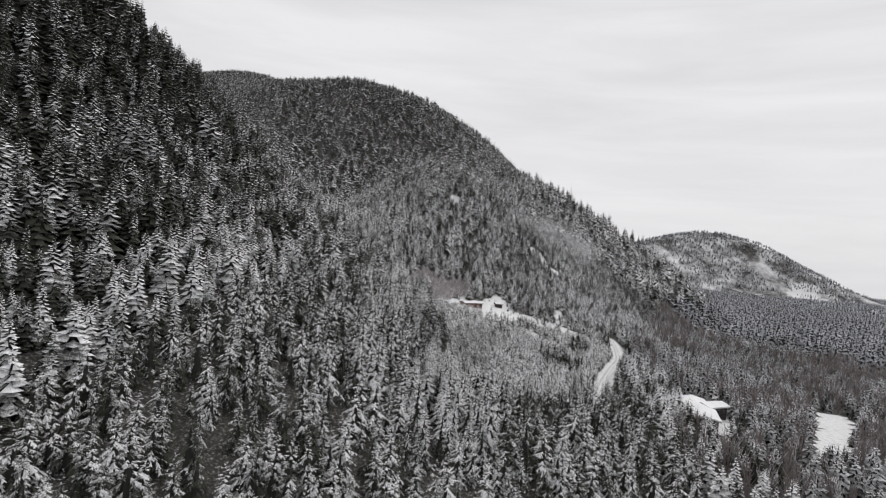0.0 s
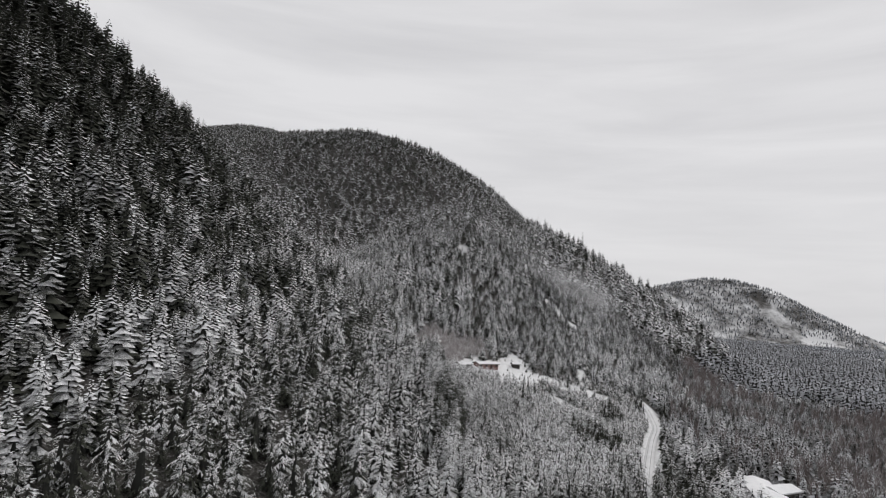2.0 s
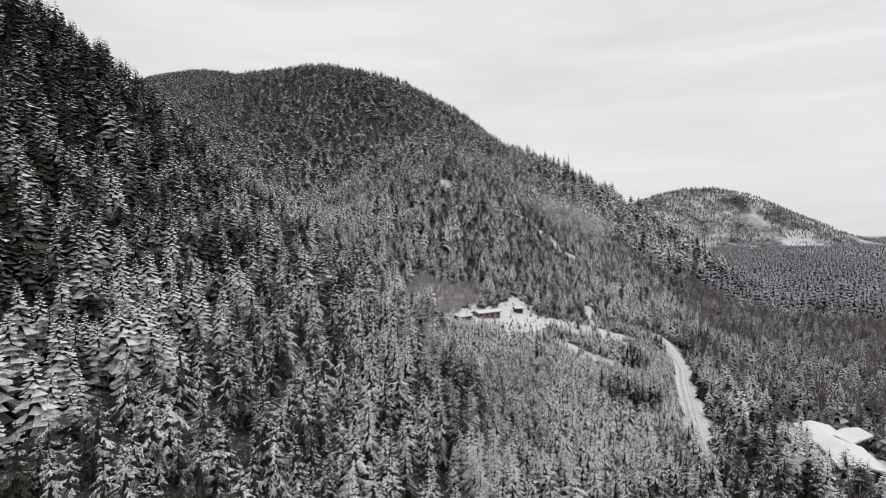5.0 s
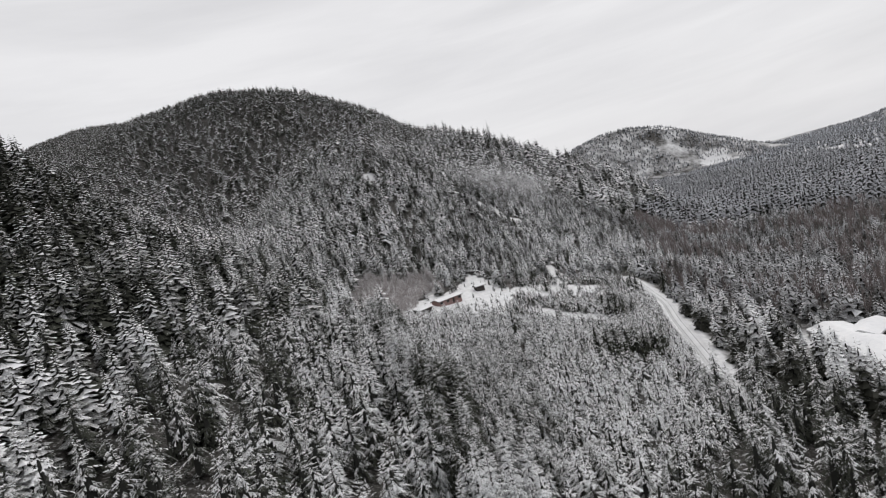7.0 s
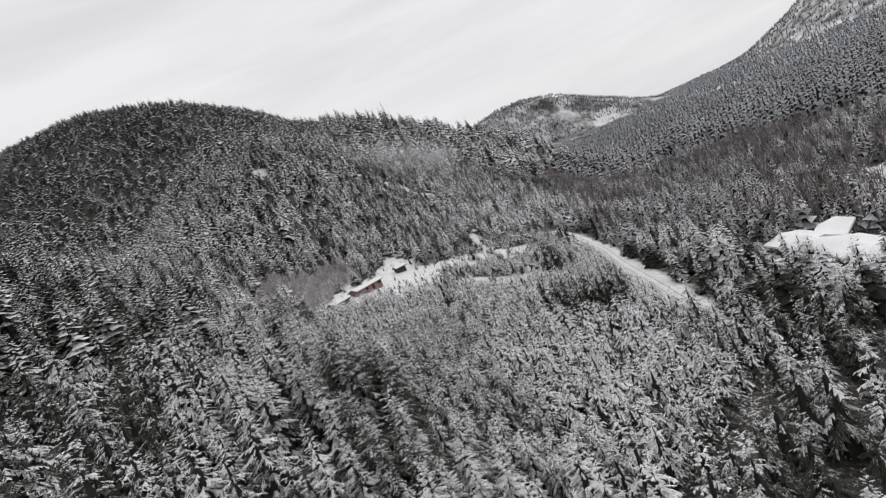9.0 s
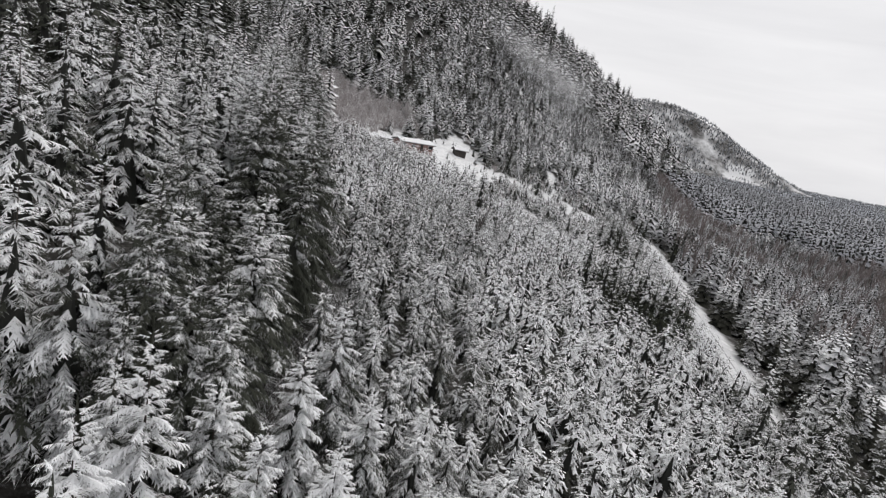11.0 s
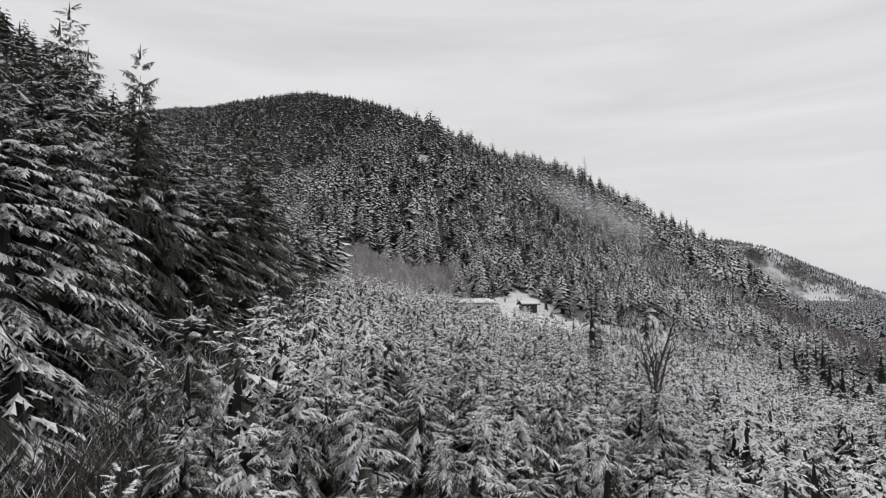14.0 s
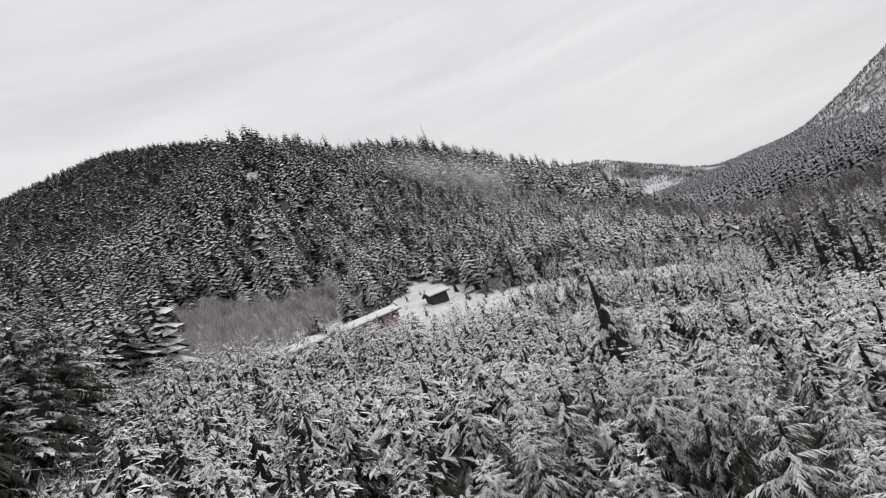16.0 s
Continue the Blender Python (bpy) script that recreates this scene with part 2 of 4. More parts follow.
def strip(x0, y0, x1, y1, w):
    """A long clearing as an outline of four corners."""
    n = math.hypot(x1 - x0, y1 - y0)
    dx, dy = -(y1 - y0) / n * w / 2, (x1 - x0) / n * w / 2
    return [(x0 + dx, y0 + dy), (x1 + dx, y1 + dy), (x1 - dx, y1 - dy), (x0 - dx, y0 - dy)]


FAR_FIELDS = [strip(755, 1400, 725, 1150, 55), strip(1040, 1340, 815, 945, 60), strip(515, 712, 545, 688, 34), strip(1290, 2165, 1400, 2160, 20)]
OPENINGS = [*FAR_FIELDS, YARD, *FIELDS, STRIP, SLIDE, HOUSE_YARD, EAST_STRIP]
FOREST_EDGE = [(8, 150), (2.5, 160), (1.5, 176), (1.5, 195), (-2.0, 212), (-4.5, 245), (-7.0, 275), (-8.0, 300), (-8.0, 320)]


def edge_x(y):
    return np.interp(y, [p[1] for p in FOREST_EDGE], [p[0] for p in FOREST_EDGE])


def open_ground(x, y):
    """1 where the snow lies open."""
    o = np.zeros(np.shape(x), bool)
    on_road = off_line(x, y, ROAD_LINE) < 2.4
    x, y = x + 1.3 * np.sin(0.9 * y + 0.3 * x) + 0.9 * np.sin(2.1 * y), y + 1.6 * np.sin(0.8 * x + 1.0) + 0.9 * np.sin(1.9 * x)
    for p in OPENINGS:
        o |= inside(x, y, p)
    return o | on_road


def bald_spots(x, y):
    """Cliffs and cleared ground on the far mountains, where it passes 0.6."""
    return np.sin(x / 61.0 + 0.5) * np.sin(y / 83.0) + 0.6 * np.sin(x / 29.0 + y / 37.0)


def spread(lo, hi, near, n):
    """n steps from lo to hi, close together round near."""
    a, b = math.asinh((lo - near) / 60.0), math.asinh((hi - near) / 60.0)
    return near + 60.0 * np.sinh(np.linspace(a, b, n))


def mesh_from(name, verts, faces, mat, smooth=False):
    me = bpy.data.meshes.new(name)
    verts, faces = np.asarray(verts, np.float32), np.asarray(faces, np.int32)
    n, k = faces.shape
    me.vertices.add(len(verts))
    me.vertices.foreach_set("co", verts.ravel())
    me.loops.add(n * k)
    me.loops.foreach_set("vertex_index", faces.ravel())
    me.polygons.add(n)
    me.polygons.foreach_set("loop_start", np.arange(0, n * k, k, dtype=np.int32))
    if smooth:
        me.polygons.foreach_set("use_smooth", np.ones(n, bool))
    me.materials.append(mat)
    me.update(calc_edges=True)
    return me


xs, ys = spread(-2600, 4300, 30, 250), spread(-700, 4700, 260, 280)
gx, gy = np.meshgrid(xs, ys)
ground_verts = np.stack([gx.ravel(), gy.ravel(), ground_z(gx, gy).ravel()], 1)
ii = np.arange(len(ys) - 1)[:, None] * len(xs) + np.arange(len(xs) - 1)[None]
ii = ii.ravel()
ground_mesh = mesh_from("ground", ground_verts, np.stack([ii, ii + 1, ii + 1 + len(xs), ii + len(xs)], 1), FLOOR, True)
attr = ground_mesh.attributes.new("snow_and_haze", "FLOAT", "POINT")
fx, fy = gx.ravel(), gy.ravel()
# whiter with distance and to the east: snowy crags plus haze put into the ground
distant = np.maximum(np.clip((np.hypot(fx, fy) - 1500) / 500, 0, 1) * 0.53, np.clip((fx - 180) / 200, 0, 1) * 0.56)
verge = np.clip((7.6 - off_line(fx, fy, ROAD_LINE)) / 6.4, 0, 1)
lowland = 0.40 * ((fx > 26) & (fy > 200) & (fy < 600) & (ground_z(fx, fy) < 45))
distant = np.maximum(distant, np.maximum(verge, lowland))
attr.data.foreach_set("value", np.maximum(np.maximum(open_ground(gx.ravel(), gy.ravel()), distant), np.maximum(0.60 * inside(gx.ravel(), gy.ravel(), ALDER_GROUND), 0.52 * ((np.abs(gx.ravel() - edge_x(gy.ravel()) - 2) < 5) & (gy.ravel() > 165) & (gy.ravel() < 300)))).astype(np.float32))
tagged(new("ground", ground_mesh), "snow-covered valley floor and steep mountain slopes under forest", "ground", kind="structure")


def part(name, data, parent, label=""):
    ob = new(name, data)
    ob.parent = parent
    if label:
        ob["label"] = label
    return ob


def bm_mesh(name, bm, mat):
    me = bpy.data.meshes.new(name)
    bmesh.ops.recalc_face_normals(bm, faces=bm.faces[:])
    bm.to_mesh(me)
    bm.free()
    me.materials.append(mat)
    return me


# ---- the lane ----
def ribbon(name, line, half, lift, mat, step=4.0, side=0.0, thick=0.0):
    pts = []
    for (x0, y0), (x1, y1) in zip(line, line[1:]):
        n = max(1, int(math.hypot(x1 - x0, y1 - y0) / step))
        pts += [(x0 + (x1 - x0) * i / n, y0 + (y1 - y0) * i / n) for i in range(n)]
    pts = np.array(pts + [line[-1]], float)
    for _ in range(3):
        pts[1:-1] = (pts[:-2] + 2 * pts[1:-1] + pts[2:]) / 4
    d = np.gradient(pts, axis=0)
    d /= np.linalg.norm(d, axis=1)[:, None]
    nrm = np.stack([d[:, 1], -d[:, 0]], 1)
    cols = []
    for k in (-1, -0.85, 0, 0.85, 1):
        p = pts + nrm * (side + half * k)
        z = ground_z(pts[:, 0], pts[:, 1]) + lift - (0.35 if abs(k) == 1 else 0.0)
        cols.append(np.stack([p[:, 0], p[:, 1], z], 1))
    v = np.stack(cols, 1).reshape(-1, 3)
    i = (np.arange(len(pts) - 1)[:, None] * 5 + np.arange(4)[None]).ravel()
    return mesh_from(name, v, np.stack([i, i + 1, i + 6, i + 5], 1), mat, True)


road = tagged(new("road", ribbon("road", ROAD_LINE, 1.75, 0.45, ROAD_SNOW)), "narrow snow-packed country lane through the forest", "road", kind="structure")
for offset in (-0.85, 0.55):
    part("wheel_track", ribbon("wheel_track", ROAD_LINE, 0.11, 0.46, RUT, side=offset), road, "dark wet wheel track")


# ---- trees ----
def pads(foot, way, length, width, drop=0.24):
    """Small tufts of twigs: tents that hang to both sides of their middle line. Rows of foot, way, length and width."""
    foot, way = np.asarray(foot, float), np.asarray(way, float)
    l, w = np.asarray(length, float)[:, None], np.asarray(width, float)[:, None]
    way = way / np.linalg.norm(way, axis=1)[:, None]
    side = np.cross(way, (0, 0, 1.0))
    side /= np.linalg.norm(side, axis=1)[:, None] + 1e-9
    up = np.array((0, 0, 1.0))
    mid, tip = foot + 0.55 * l * way, foot + l * way - 0.10 * l * up
    left, right = mid + 0.5 * w * side - drop * w * up, mid - 0.5 * w * side - drop * w * up
    return np.stack([foot, tip, left, foot, right, tip], 1).reshape(-1, 3)


def sprays(foot, way, length, width, drop=0.30, few=False):
    """Like pads, but with the outline of a twig: three hanging fingers to each side and one ahead; few: two and none."""
    foot, way = np.asarray(foot, float), np.asarray(way, float)
    l, w = np.asarray(length, float)[:, None], np.asarray(width, float)[:, None]
    way = way / np.linalg.norm(way, axis=1)[:, None]
    side = np.cross(way, (0, 0, 1.0))
    side /= np.linalg.norm(side, axis=1)[:, None] + 1e-9
    up = np.array((0, 0, 1.0))
    n = len(foot)
    wild = np.random.default_rng(n).uniform(0.7, 1.3, (3, 2, n, 1))
    ridge = [foot + q * l * way - 0.12 * l * q * q * up for q in (0.0, 0.30, 0.58, 0.84)]
    out = []
    if few:
        ridge = [foot, foot + 0.48 * l * way - 0.03 * l * up, foot + l * way - 0.12 * l * up]
    for i, broad in enumerate((1.0, 0.8) if few else (0.85, 1.0, 0.70)):
        for j, sd in enumerate((1, -1)):
            reach = 0.5 * w * broad * wild[i, j]
            tip = ridge[i + 1] + (0.05 if few else 0.16) * l * way + sd * reach * side - 2 * drop * reach * up
            out += [ridge[i], ridge[i + 1], tip] if sd > 0 else [ridge[i + 1], ridge[i], tip]
    if few:
        return np.stack(out, 1).reshape(-1, 3)
    end = foot + l * way - 0.16 * l * up
    out += [ridge[2] + 0.10 * w * side, ridge[2] - 0.10 * w * side, end]
    return np.stack(out, 1).reshape(-1, 3)


def fir_arrays(height, radius, seed, whorl=0.6, arms=5, twigs=5, spine=3, shape=0.92, droop=1.0, bare=0.08, core=0.34, slim=0.62, coarse=False):
    """Boughs of one fir with its foot at the origin, and after them a dark cone for the inner twigs and the shade in
    the gaps.
    twigs: side twigs on each side of a long bough; spine: tufts along its middle. Gives triangles, each one's material
    and the snow on each corner."""
    r = np.random.default_rng(seed)
    rows = []
    z = height * bare
    while z < height * 0.985:
        f = z / height
        full = radius * (1 - f) ** shape * (0.6 + 0.4 * min(1, (f - bare) / 0.12 + 0.3)) + 0.012 * height
        a0 = r.uniform(0, 6.28)
        count = arms if f < 0.93 else max(3, arms - 2)
        for k in range(count):
            a = a0 + 6.2832 * (k + r.uniform(-0.38, 0.38)) / count
            L = full * r.uniform(0.62, 1.22)
            rise = math.tan(math.radians(-16 + 52 * f * f + r.uniform(-10, 10)))
            sag = droop * (0.46 - 0.30 * f) * r.uniform(0.6, 1.35)
            zz = z + r.uniform(-0.5, 0.5) * whorl
            bend = r.uniform(-0.25, 0.25)

            def at(q):
                b = a + bend * q
                return np.array((L * q * math.cos(b), L * q * math.sin(b), zz + L * q * rise - sag * L * q * q))

            load = r.normal(0, 0.5) + 1.5 * (f - 0.5)
            q0 = 0.22
            for i in range(spine):
                qa, qb = q0 + (1 - q0) * i / spine, q0 + (1 - q0) * (i + 1) / spine
                p, e = at(qa), at(qb) - at(qa)
                n = np.linalg.norm(e)
                fat = (0.50 if coarse else 0.40) * L * (1.05 - 0.55 * qa)
                rows.append((*p, *e, n * r.uniform(1.2, 1.6), fat * r.uniform(0.75, 1.25), load + r.normal(0, 0.4)))
            nt = max(1, round(twigs * min(1, 0.35 + 0.75 * L / radius))) if twigs else 0
            for i in range(nt):
                for sd in (-1, 1):
                    q = 0.30 + 0.62 * (i + r.uniform(0.1, 0.9)) / nt
                    p = at(q)
                    b = a + bend * q + sd * r.uniform(0.65, 1.15)
                    l = L * ((0.56 if coarse else 0.47) - 0.30 * q) * r.uniform(0.75, 1.35)
                    rows.append((*p, math.cos(b), math.sin(b), -r.uniform(0.25, 0.75) * droop - sag * q, l, slim * l * r.uniform(0.8, 1.25), load + r.normal(0, 0.4)))
        z += whorl * (0.7 + 0.6 * r.random()) * (1.0 - 0.62 * f)
    rows = np.array(rows)
    tri = sprays(rows[:, :3], rows[:, 3:6], rows[:, 6], rows[:, 7], few=coarse)
    snow = np.repeat(np.clip(rows[:, 8], -1.6, 1.6), len(tri) // len(rows))
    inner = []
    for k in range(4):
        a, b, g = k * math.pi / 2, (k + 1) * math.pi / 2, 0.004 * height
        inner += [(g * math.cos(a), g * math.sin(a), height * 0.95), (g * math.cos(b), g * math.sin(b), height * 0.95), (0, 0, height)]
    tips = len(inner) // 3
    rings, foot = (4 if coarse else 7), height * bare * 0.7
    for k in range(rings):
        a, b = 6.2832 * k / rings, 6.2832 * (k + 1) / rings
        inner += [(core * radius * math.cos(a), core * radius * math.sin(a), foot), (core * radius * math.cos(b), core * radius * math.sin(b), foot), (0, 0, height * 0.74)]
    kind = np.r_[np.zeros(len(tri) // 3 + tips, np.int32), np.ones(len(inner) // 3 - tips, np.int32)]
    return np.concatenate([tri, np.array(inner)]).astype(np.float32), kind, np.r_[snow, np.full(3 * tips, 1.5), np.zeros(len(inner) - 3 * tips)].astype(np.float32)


def tri_mesh(name, tri, mat, kind=None, second=None, snow=None):
    me = mesh_from(name, tri, np.arange(len(tri)).reshape(-1, 3), mat)
    if kind is not None:
        me.materials.append(second)
        me.polygons.foreach_set("material_index", kind)
    if snow is not None:
        me.attributes.new("snow_load", "FLOAT", "POINT").data.foreach_set("value", np.asarray(snow, np.float32))
    return me


def trunk_mesh(height, radius, mat=BARK):
    bm = bmesh.new()
    rings, last = 6, None
    for i in range(rings):
        f = i / (rings - 1)
        rr = radius * (1 - f) ** 1.3 + 0.010 + (0.35 * radius if i == 0 else 0)
        ring = [bm.verts.new((rr * math.cos(k * math.pi / 4) + 0.04 * math.sin(5 * f), rr * math.sin(k * math.pi / 4), -0.6 + (0.95 * height + 0.6) * f)) for k in range(8)]
        if last:
            for k in range(8):
                bm.faces.new((last[k], last[(k + 1) % 8], ring[(k + 1) % 8], ring[k]))
        last = ring
    bm.faces.new(last)
    return bm_mesh("trunk", bm, mat)


def rod_into(tri, p, q, w0, w1):
    """A three-sided tapering rod from p to q."""
    p, q = np.array(p), np.array(q)
    ax = q - p
    u = np.cross(ax, (0.3, 0.2, 1.0) if abs(ax[2]) < 0.9 * np.linalg.norm(ax) else (1, 0.1, 0))
    u /= np.linalg.norm(u) + 1e-9
    v = np.cross(ax, u)
    v /= np.linalg.norm(v) + 1e-9
    a = [p + w0 * (math.cos(t) * u + math.sin(t) * v) for t in (0, 2.1, 4.2)]
    b = [q + w1 * (math.cos(t) * u + math.sin(t) * v) for t in (0, 2.1, 4.2)]
    for k in range(3):
        j = (k + 1) % 3
        tri.extend([a[k], a[j], b[j], a[k], b[j], b[k]])


def twig_arrays(height, spread_w, stems, seed, forks=4, thick=1.0):
    """Thin upright bare stems that fork, as three-sided tapering rods."""
    r = np.random.default_rng(seed)
    tri = []

    for _ in range(stems):
        a = r.uniform(0, 6.28)
        lean = r.uniform(0.0, 1.0)
        foot = np.array((0.25 * spread_w * r.uniform(-1, 1), 0.25 * spread_w * r.uniform(-1, 1), 0))
        top = foot + np.array((lean * spread_w * math.cos(a), lean * spread_w * math.sin(a), height * r.uniform(0.65, 1.0)))
        mid = foot * 0.5 + top * 0.5 + np.array((0, 0, 0.08 * height))
        w = thick * (0.006 * height + 0.012)
        rod_into(tri, foot, mid, w, w * 0.7)
        rod_into(tri, mid, top, w * 0.7, w * 0.2)
        for _ in range(forks):
            s = r.uniform(0.3, 0.95)
            p = foot + (mid - foot) * s * 2 if s < 0.5 else mid + (top - mid) * (s - 0.5) * 2
            b = r.uniform(0, 6.28)
            L = height * r.uniform(0.12, 0.30)
            rod_into(tri, p, p + np.array((L * 0.55 * math.cos(b), L * 0.55 * math.sin(b), L * 0.85)), w * 0.5, w * 0.15)
    return np.array(tri, np.float32)


def limb_arrays(height, reach, count, seed):
    """Bare dead limbs that hang from the lower trunk, with side twigs."""
    r = np.random.default_rng(seed)
    tri = []
    for _ in range(count):
        a, z, L = r.uniform(0, 6.28), height * r.uniform(0.03, 0.30), reach * r.uniform(0.5, 1.0)
        d = np.array((math.cos(a), math.sin(a), 0))
        pts = [d * L * q + np.array((0, 0, z + 0.10 * L * q - 0.55 * L * q * q + 0.1 * r.uniform(-1, 1))) for q in (0, 0.35, 0.7, 1.0)]
        for k in range(3):
            rod_into(tri, pts[k], pts[k + 1], 0.035 - 0.009 * k, 0.026 - 0.008 * k)
        for _ in range(14):
            q = r.uniform(0.25, 0.98) * 2.999
            p = pts[int(q)] + (pts[int(q) + 1] - pts[int(q)]) * (q % 1)
            b = a + r.choice((-1, 1)) * r.uniform(0.5, 1.1)
            t = L * r.uniform(0.12, 0.32)
            rod_into(tri, p, p + np.array((t * math.cos(b), t * math.sin(b), -0.3 * t)), 0.014, 0.006)
    return np.array(tri, np.float32)


def fir(name, height, width, seed, mat, label, category, group, **kw):
    """A fir standing at the origin: trunk, crown and the snow it carries."""
    tri, kind, snow = fir_arrays(height, width, seed, **kw)
    ob = new(name)
    part("trunk", trunk_mesh(height * (0.75 if height < 8 else 0.95), height * 0.0125 + 0.01), ob, "brown bark trunk")
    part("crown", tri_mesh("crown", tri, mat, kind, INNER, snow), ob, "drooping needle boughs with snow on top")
    return tagged(ob, label, category, group)


def far_tree(seed, boughs, radius=0.20):
    """A small fir, 1 high, of uneven drooping boughs round a dark core that paints the shade inside."""
    r = np.random.default_rng(seed)
    i = np.arange(boughs)
    f = (i + r.uniform(0, 1, boughs)) / boughs
    f = f ** 0.85
    R = radius * (1 - f) ** 0.95 + 0.012
    a = i * 2.39996 + r.uniform(-0.5, 0.5, boughs)
    L = R * r.uniform(0.7, 1.25, boughs)
    foot = np.stack([0.1 * L * np.cos(a), 0.1 * L * np.sin(a), 0.08 + 0.90 * f + 0.25 * L], 1)
    way = np.stack([np.cos(a), np.sin(a), -0.55 + 0.9 * f * f], 1)
    fat = L * np.interp(boughs, [8, 20, 60], [2.3, 1.7, 0.95]) * r.uniform(0.8, 1.2, boughs)
    tri = pads(foot, way, L, fat, drop=0.30)
    snow = np.repeat(np.clip(r.normal(0, 0.35, boughs) + 1.5 * (f - 0.45), -1.4, 1.4), 6)
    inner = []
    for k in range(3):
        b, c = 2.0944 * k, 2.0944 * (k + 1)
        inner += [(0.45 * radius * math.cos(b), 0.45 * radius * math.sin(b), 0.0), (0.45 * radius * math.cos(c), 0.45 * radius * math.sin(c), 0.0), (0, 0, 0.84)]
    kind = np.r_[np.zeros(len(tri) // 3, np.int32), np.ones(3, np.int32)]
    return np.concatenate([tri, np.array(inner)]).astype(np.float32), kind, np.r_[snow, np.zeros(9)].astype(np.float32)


def forest(name, label, xy, heights, widths, templates, mat, category="forest"):
    """Many trees in one mesh: stuff that nobody could count."""
    if not len(xy):
        return
    r = np.random.default_rng(len(xy))
    out, kinds, loads = [], [], []
    load = np.clip(r.normal(0.0, 0.60, len(xy)), -1.3, 1.3)
    pick = r.integers(0, len(templates), len(xy))
    z = ground_z(xy[:, 0], xy[:, 1]) - 0.3
    ang = r.uniform(0, 6.2832, len(xy))
    for k, (tpl, kind, snow) in enumerate(templates):
        i = np.where(pick == k)[0]
        c, s = np.cos(ang[i])[:, None], np.sin(ang[i])[:, None]
        x, y, zz = tpl[None, :, 0] * (heights * widths)[i][:, None], tpl[None, :, 1] * (heights * widths)[i][:, None], tpl[None, :, 2] * heights[i][:, None]
        out.append(np.stack([c * x - s * y + xy[i, :1], s * x + c * y + xy[i, 1:2], zz + z[i][:, None]], 2).reshape(-1, 3))
        kinds.append(np.tile(kind, len(i)))
        loads.append((load[i][:, None] + snow[None]).ravel())
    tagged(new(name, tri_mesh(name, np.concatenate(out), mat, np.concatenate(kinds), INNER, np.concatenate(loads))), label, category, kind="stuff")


def unit(shape, height):
    """A tree's triangles brought to a height of 1."""
    return shape[0] / height, shape[1], shape[2]


def scatter(x0, x1, y0, y1, step, seed):
    r = np.random.default_rng(seed)
    a, b = np.meshgrid(np.arange(x0, x1, step), np.arange(y0, y1, step))
    p = np.stack([a.ravel(), b.ravel()], 1)
    p[:, 0] += (np.arange(len(a)) % 2 * step / 2).repeat(a.shape[1])
    return p + r.uniform(-0.58, 0.58, p.shape) * step, r


def along(x, y):
    """Metres from the line that the low flight follows over the clearing."""
    return off_line(x, y, [(0, 0), (-8, 80), (3, 144), (9, 164), (10, 190), (8.5, 215), (10, 232)])


def is_young(x, y):
    """The young plantation between the tall forest and the lane."""
    right = np.interp(y, [p[1] for p in ROAD_LINE], [p[0] for p in ROAD_LINE]) - 3
    low = np.interp(x, [0, 8, 25, 45, 60], [176, 174, 174, 186, 198])
    return (x > edge_x(y) - 0.5) & (x < right) & (y > low) & (y < np.interp(x, [0, 14, 36, 45, 100], [300, 302, 304, 352, 362]))


def is_dark(x, y):
    """Older dark trees standing in the plantation."""
    return (np.hypot((x - 50) / 9, (y - 235) / 10) < 1) | (np.hypot((x - 68) / 6, (y - 282) / 6) < 1) | (np.hypot((x - 99) / 8, (y - 322) / 9) < 1)


VIEW = (0.0, 150.0, 60.0)


def in_sight(x, y):
    """Ground that does not turn away from the flight, and lies ahead of it."""
    e = 6.0
    sx, sy = (ground_z(x + e, y) - ground_z(x - e, y)) / (2 * e), (ground_z(x, y + e) - ground_z(x, y - e)) / (2 * e)
    dx, dy, dz = VIEW[0] - x, VIEW[1] - y, VIEW[2] - ground_z(x, y)
    facing = (-sx * dx - sy * dy + dz) / np.sqrt(dx * dx + dy * dy + dz * dz)
    return (facing > -0.12) & (x > -1.0 * y - 25) & (x < 1.7 * y + 60)


# every place where a grown tree stands
places, rng = scatter(-470, 330, 20, 560, 4.5, 3)
px, py = places[:, 0], places[:, 1]
glade = (px > edge_x(py)) & (px < 40) & (py > 176) & (py < 330)
glade |= ((px > -10) & (px < 12) & (py > 290) & (py < 372)) | inside(px, py, ALDER_GROUND)
grown = (~open_ground(px, py) | (inside(px, py, STRIP) & (rng.random(len(px)) < 0.55))) & ~is_young(px, py) & ~glade & (off_line(px, py, ROAD_LINE) > np.where(py < 212, 2.6, 3.2)) & in_sight(px, py) & (rng.random(len(px)) < np.where((px > 75) & (np.sin(px / 23.0 + 1.0) * np.sin(py / 31.0) > 0.0), 0.55, 0.95))
lane = np.interp(py, [p[1] for p in ROAD_LINE], [p[0] for p in ROAD_LINE])
grown &= ~((py > 207) & (py < 336) & (px < lane) & (px > lane - 16))
places = places[grown]
px, py = places[:, 0], places[:, 1]
lane_y = np.arange(188.0, 212.0, 2.6)
lane_x = np.interp(lane_y, [p[1] for p in ROAD_LINE], [p[0] for p in ROAD_LINE])
beside = np.concatenate([np.c_[lane_x - 2.9 + 0.7 * np.sin(lane_y * 3.1), lane_y], np.c_[lane_x - 6.0 + np.sin(lane_y * 2.3), lane_y + 1.2], np.c_[lane_x + 3.0 + 0.7 * np.sin(lane_y * 4.7), lane_y + 0.7]])
wall_y = np.arange(147.0, 312.0, 2.3)
row = np.c_[edge_x(wall_y) - 0.6 + 0.9 * np.sin(wall_y * 2.9), wall_y]
